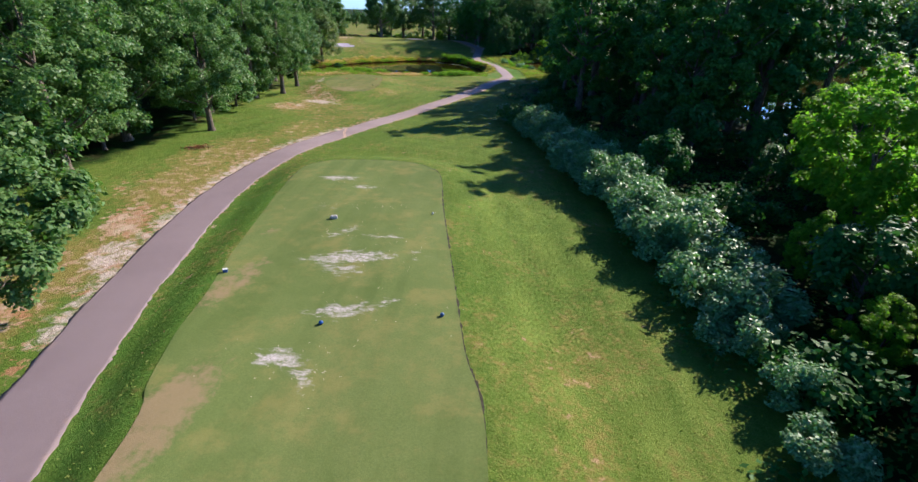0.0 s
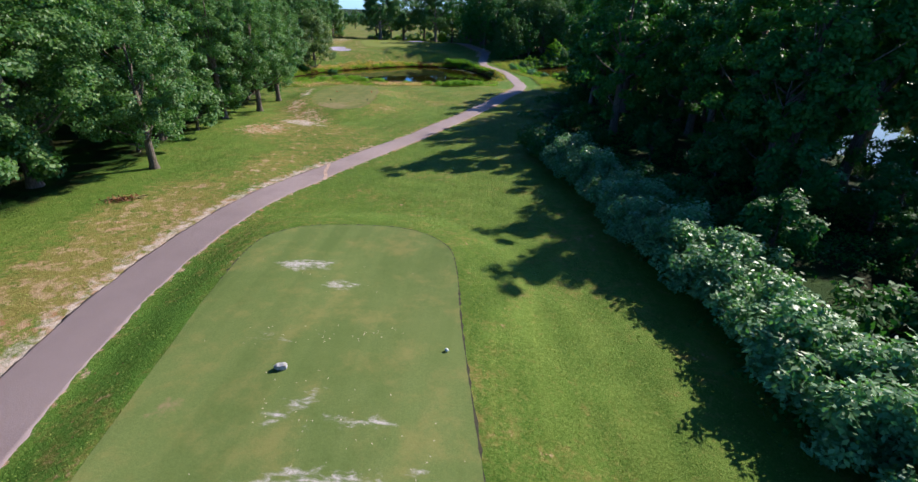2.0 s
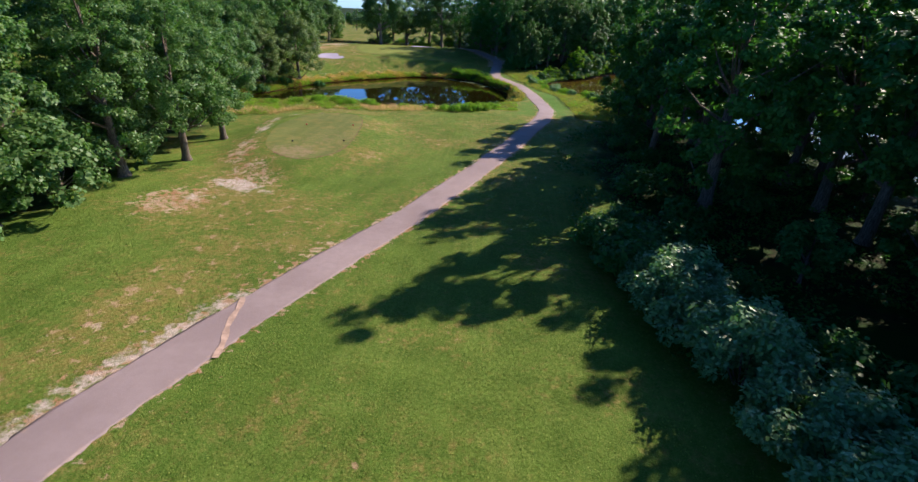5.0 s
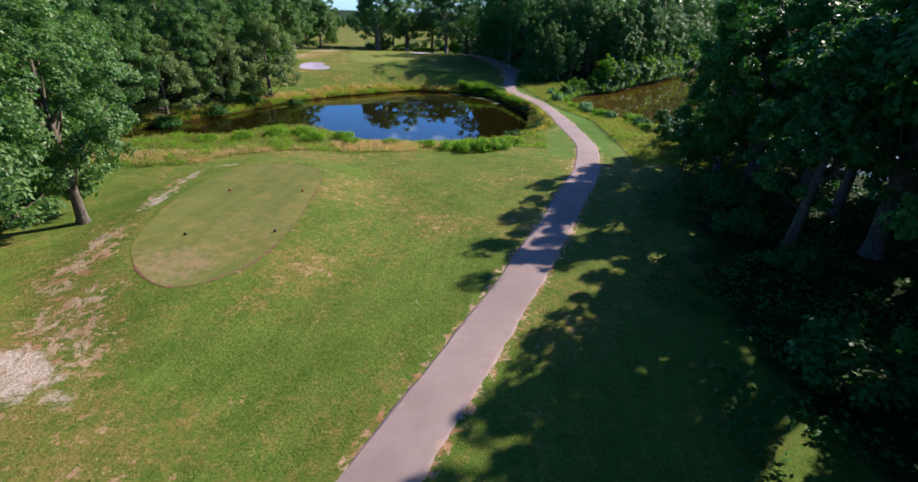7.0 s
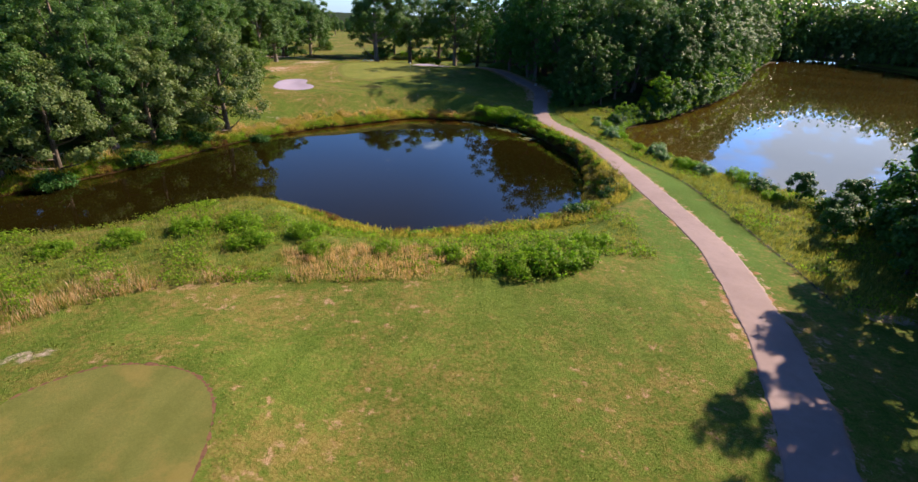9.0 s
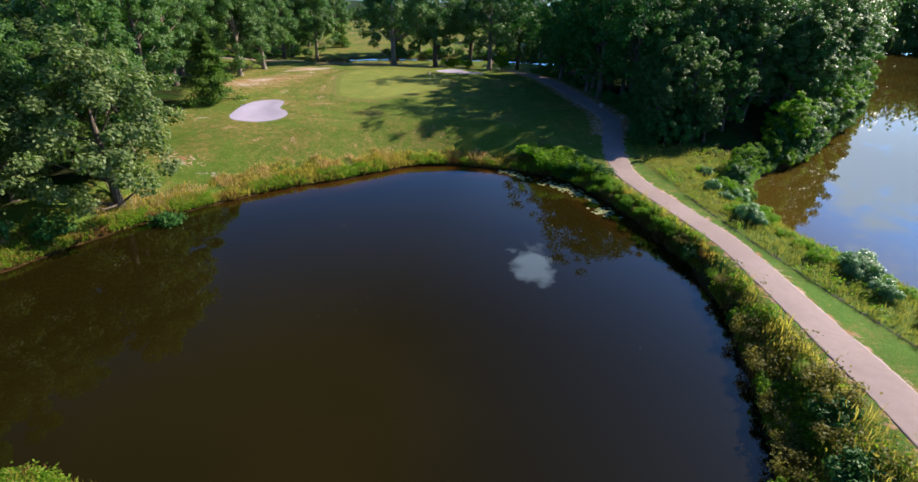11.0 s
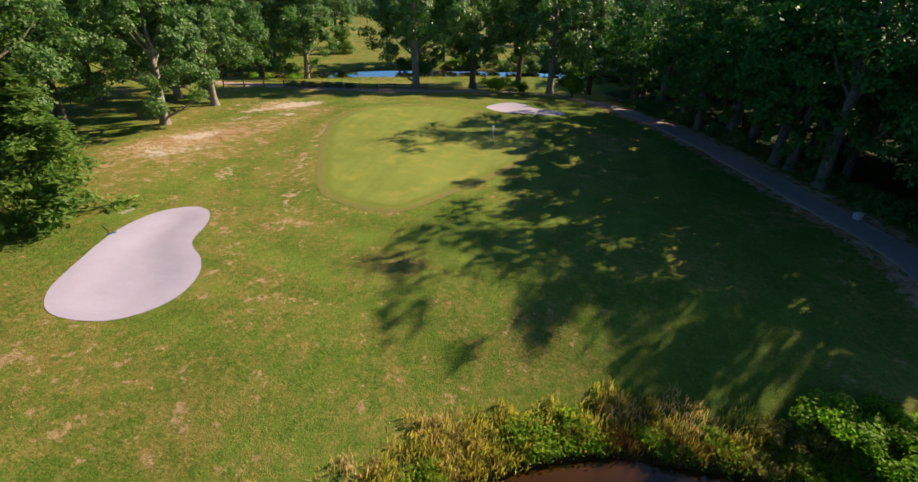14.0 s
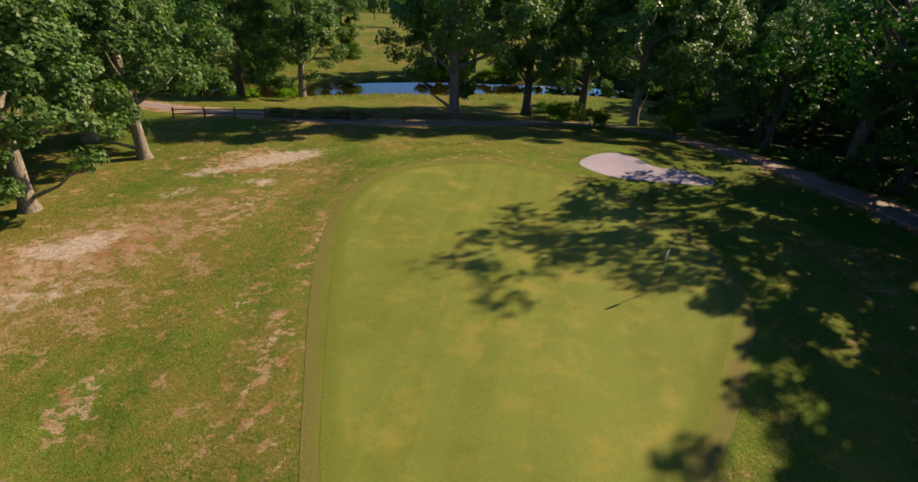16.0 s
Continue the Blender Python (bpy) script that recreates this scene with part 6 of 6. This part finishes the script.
blue_marker = put_down(tee_marker(BLUE_PAINT, "blue ball-shaped tee marker on the mown tee", 0.17), -0.05, -1.9, 0, 0.014)
copy_thing(blue_marker, pose(4.5, -0.9, h(4.5, -0.9) + 0.014))
put_down(tee_marker(WHITE_PAINT, "white ball-shaped tee marker on the mown tee", 0.14), 2.8, 9.75, 0, 0.014)
red_marker = put_down(tee_marker(RED_PAINT, "red ball-shaped tee marker on the front tee", 0.17), -19.2, 68.0, 0, 0.014)
copy_thing(red_marker, pose(-14.2, 68.5, h(-14.2, 68.5) + 0.014))
dark_marker = put_down(tee_marker(BLACK, "dark ball-shaped tee marker on the front tee", 0.17), -17.8, 60.7, 0, 0.014)
for mx, my in ((-13.2, 61.9),):
    copy_thing(dark_marker, pose(mx, my, h(mx, my) + 0.014))
for o in scene.objects:
    if o.parent is None and o.name.startswith("tee_marker"):
        o["group"] = "tee markers"
put_down(rock("yardage_stone", "low pale grey stone block on the tee", 3, (0.42, 0.24, 0.24), GREY_STONE), -2.65, 8.1, 12, 0.0)
put_down(rock("boulder", "pale grey boulder beside the cart path", 4, (0.6, 0.5, 0.65), GREY_STONE), -0.9, 161.5, 30, -0.05)
put_down(rock("boulder", "small grey stone at the edge of the path", 5, (0.45, 0.35, 0.3), GREY_STONE), 1.2, 156.0, 80, -0.04)


def crate():
    root = new("divot_box")
    box_part("box", (0.2, 0.15, 0.15), (0, 0, 0.075), BLUE_PAINT, root, "blue plastic box")
    box_part("lid", (0.215, 0.165, 0.025), (0, 0, 0.16), WHITE_PAINT, root)
    return tagged(root, "small blue box beside the tee edge", "box")


put_down(crate(), -5.6, 1.5, 25)


def rake():
    root = new("bunker_rake")
    rod("handle", (0, 0, 0.04), (1.5, 0, 0.03), 0.016, 0.014, STEEL, root, "pale straight handle")
    head = box_part("head", (0.05, 0.5, 0.04), (0, 0, 0.04), BLUE_PAINT, root, bevel=0.006)
    for k in range(9):
        rod("tine", (0, -0.22 + k * 0.055, 0.03), (0.01, -0.22 + k * 0.055, -0.03), 0.007, 0.004, BLUE_PAINT, head, sides=6)
    return tagged(root, "bunker rake lying on the grass", "rake")


put_down(rake(), -46.0, 147.5, 150, 0.02)


def fence(points):
    """A low two-rail wooden fence."""
    root = new("fence")
    line = curve(points, False, 6)
    steps = np.concatenate([[0], np.cumsum(np.hypot(*np.diff(line, axis=0).T))])
    at = np.arange(0, steps[-1], 2.6)
    px, py = np.interp(at, steps, line[:, 0]), np.interp(at, steps, line[:, 1])
    pz = lie(px, py)
    for x, y, z in zip(px, py, pz):
        box_part("post", (0.13, 0.13, 1.15), (x, y, z + 0.47), OLD_WOOD, root, bevel=0.015, turn=(0, 0, 25))
    for i in range(len(px) - 1):
        for up in (0.45, 0.85):
            rod("rail", (px[i], py[i], pz[i] + up), (px[i + 1], py[i + 1], pz[i + 1] + up), 0.055, 0.05, OLD_WOOD, root, sides=7)
    return tagged(root, "low two-rail brown wooden fence behind the green", "fence")


fence([(-66, 188.5), (-60, 191.0), (-54.2, 193.9), (-47.2, 198.0), (-40.5, 202.5)])
for fx, fy in ((-58.4, 192.9), (-57.2, 193.6), (-55.9, 194.2), (-54.4, 195.2), (-52.9, 195.9), (-51.3, 196.8)):
    stand(DUSKY, fx, fy, rnd.uniform(0, 360), .42)


def lily_pads():
    """Floating round leaves with a notch, in drifts along the shore."""
    rng = np.random.default_rng(9)
    verts, faces = [], []
    drifts = [(-7.0, 137.7, .9, .8, 34), (-5.9, 136.8, .9, .8, 40), (-4.9, 135.6, .6, .6, 22), (-3.7, 134.5, .6, .4, 14), (-3.0, 133.6, .5, .3, 10), (-2.6, 131.6, .7, .8, 40), (-11.6, 140.2, 1.0, .8, 30), (-10.3, 139.3, .8, .6, 20), (-30.5, 91.5, .9, .5, 16), (-29.4, 92.0, .5, .3, 8)]
    for cx, cy, a, b, count in drifts:
        for k in range(count):
            u, v = rng.normal(0, 0.6, 2)
            x, y = cx + u * a - v * b * 0.75, cy - u * a * 0.75 - v * b * 0.65
            r, turn, lift = rng.uniform(0.12, 0.23), rng.uniform(0, 6.3), rng.uniform(0.006, 0.03)
            i = len(verts)
            verts.append((x, y, WATER + lift))
            for s in range(9):
                t = turn + 0.25 + (2 * math.pi - 0.5) * s / 8
                verts.append((x + math.cos(t) * r, y + math.sin(t) * r, WATER + lift + rng.uniform(0, 0.02)))
            faces += [(i, i + 1 + s, i + 2 + s) for s in range(8)]
    ob = new("lily_pads", mesh_of("lily_pads", verts, faces, leaf_material("lily_leaves", (0.20, 0.24, 0.10), (0.42, 0.44, 0.26), rough=0.35, clear=0.1)))
    return tagged(ob, "drifts of pale green lily pads on dark water", "water lilies", kind="stuff")


lily_pads()


def flecks(name, label, count, seed, places, size, material):
    """Scraps lying on the turf: broken tees, clippings, dead leaves."""
    rng = np.random.default_rng(seed)
    x, y = places(rng, count)
    p = np.stack([x, y, lie(x, y) + 0.03], -1)
    nor = np.array([0, 0, 1.0]) + rng.normal(0, 0.2, (len(x), 3))
    return tagged(new(name, card_mesh(name, leaf_cards(rng, p, nor, size, size * 0.5), material)), label, "litter", kind="stuff")


def round_spots(rng, count):
    pick = [PALE_SPOTS[i] for i in rng.integers(0, 15, count)]
    c = np.array([(q[0], q[1], q[2] + q[3]) for q in pick])
    return c[:, 0] + rng.normal(0, 1, count) * c[:, 2] * 0.8, c[:, 1] + rng.normal(0, 1, count) * c[:, 2] * 0.45


def beside_path(rng, count):
    k = rng.integers(20, 110, count)
    return PATH_LINE[k, 0] + rng.choice([-1, 1], count) * rng.uniform(1.3, 3.2, count), PATH_LINE[k, 1] + rng.uniform(-1, 1, count)


flecks("divot_scraps", "pale scraps of turf and broken tees", 170, 3, round_spots, 0.07, plain("pale_scrap", (0.55, 0.48, 0.34), 0.9))
flecks("dead_leaves", "brown dead leaves along the path", 160, 4, beside_path, 0.11, plain("dead_leaf", (0.24, 0.13, 0.06), 0.9))


def afloat(rng, count):
    return rng.uniform(-26, -2, count), rng.uniform(108, 132, count)


drift = flecks("floating_leaves", "few pale leaves floating on the pond", 11, 8, afloat, 0.10, plain("pale_leaf", (0.5, 0.46, 0.36), 0.7))
for v in drift.data.vertices:
    v.co.z = WATER + 0.012


def brush_pile():
    rng = np.random.default_rng(6)
    root = new("brush_pile")
    n = 260
    p = rng.normal(0, 1, (n, 3)) * np.array([0.5, 0.3, 0.08]) + np.array([0, 0, 0.14])
    p[:, 2] = np.abs(p[:, 2])
    part_mesh("leaves", card_mesh("leaves", leaf_cards(rng, p, np.array([0, 0, 1.0]) + rng.normal(0, 0.6, (n, 3)), 0.16, 0.09), plain("withered_leaf", (0.26, 0.12, 0.05), 0.9)), root)
    tubes = [tube([(rng.normal(0, .5), rng.normal(0, .3), 0.03), (rng.normal(0, .5), rng.normal(0, .3), 0.14)], [0.02, 0.012], 5) for k in range(9)]
    part_mesh("twig", join_tubes("twig", tubes, BARK), root)
    return tagged(root, "small heap of withered branches on the grass", "brush")


put_down(brush_pile(), -20.2, 24.2, 40)

GROUPS = {"broadleaf_tree": "broadleaf trees round the course", "woodland_tree": "trees of the wood", "scrub_tree": "small trees of the wood", "young_tree": "young trees", "bank_tree": "trees on the pond bank", "shrub": "shrubs beside the course", "bush": "bushes on the banks", "boulder": "stones beside the path"}
for o in scene.objects:
    kind = o.name.split(".")[0]
    if o.parent is None and kind in GROUPS:
        o["group"] = GROUPS[kind]
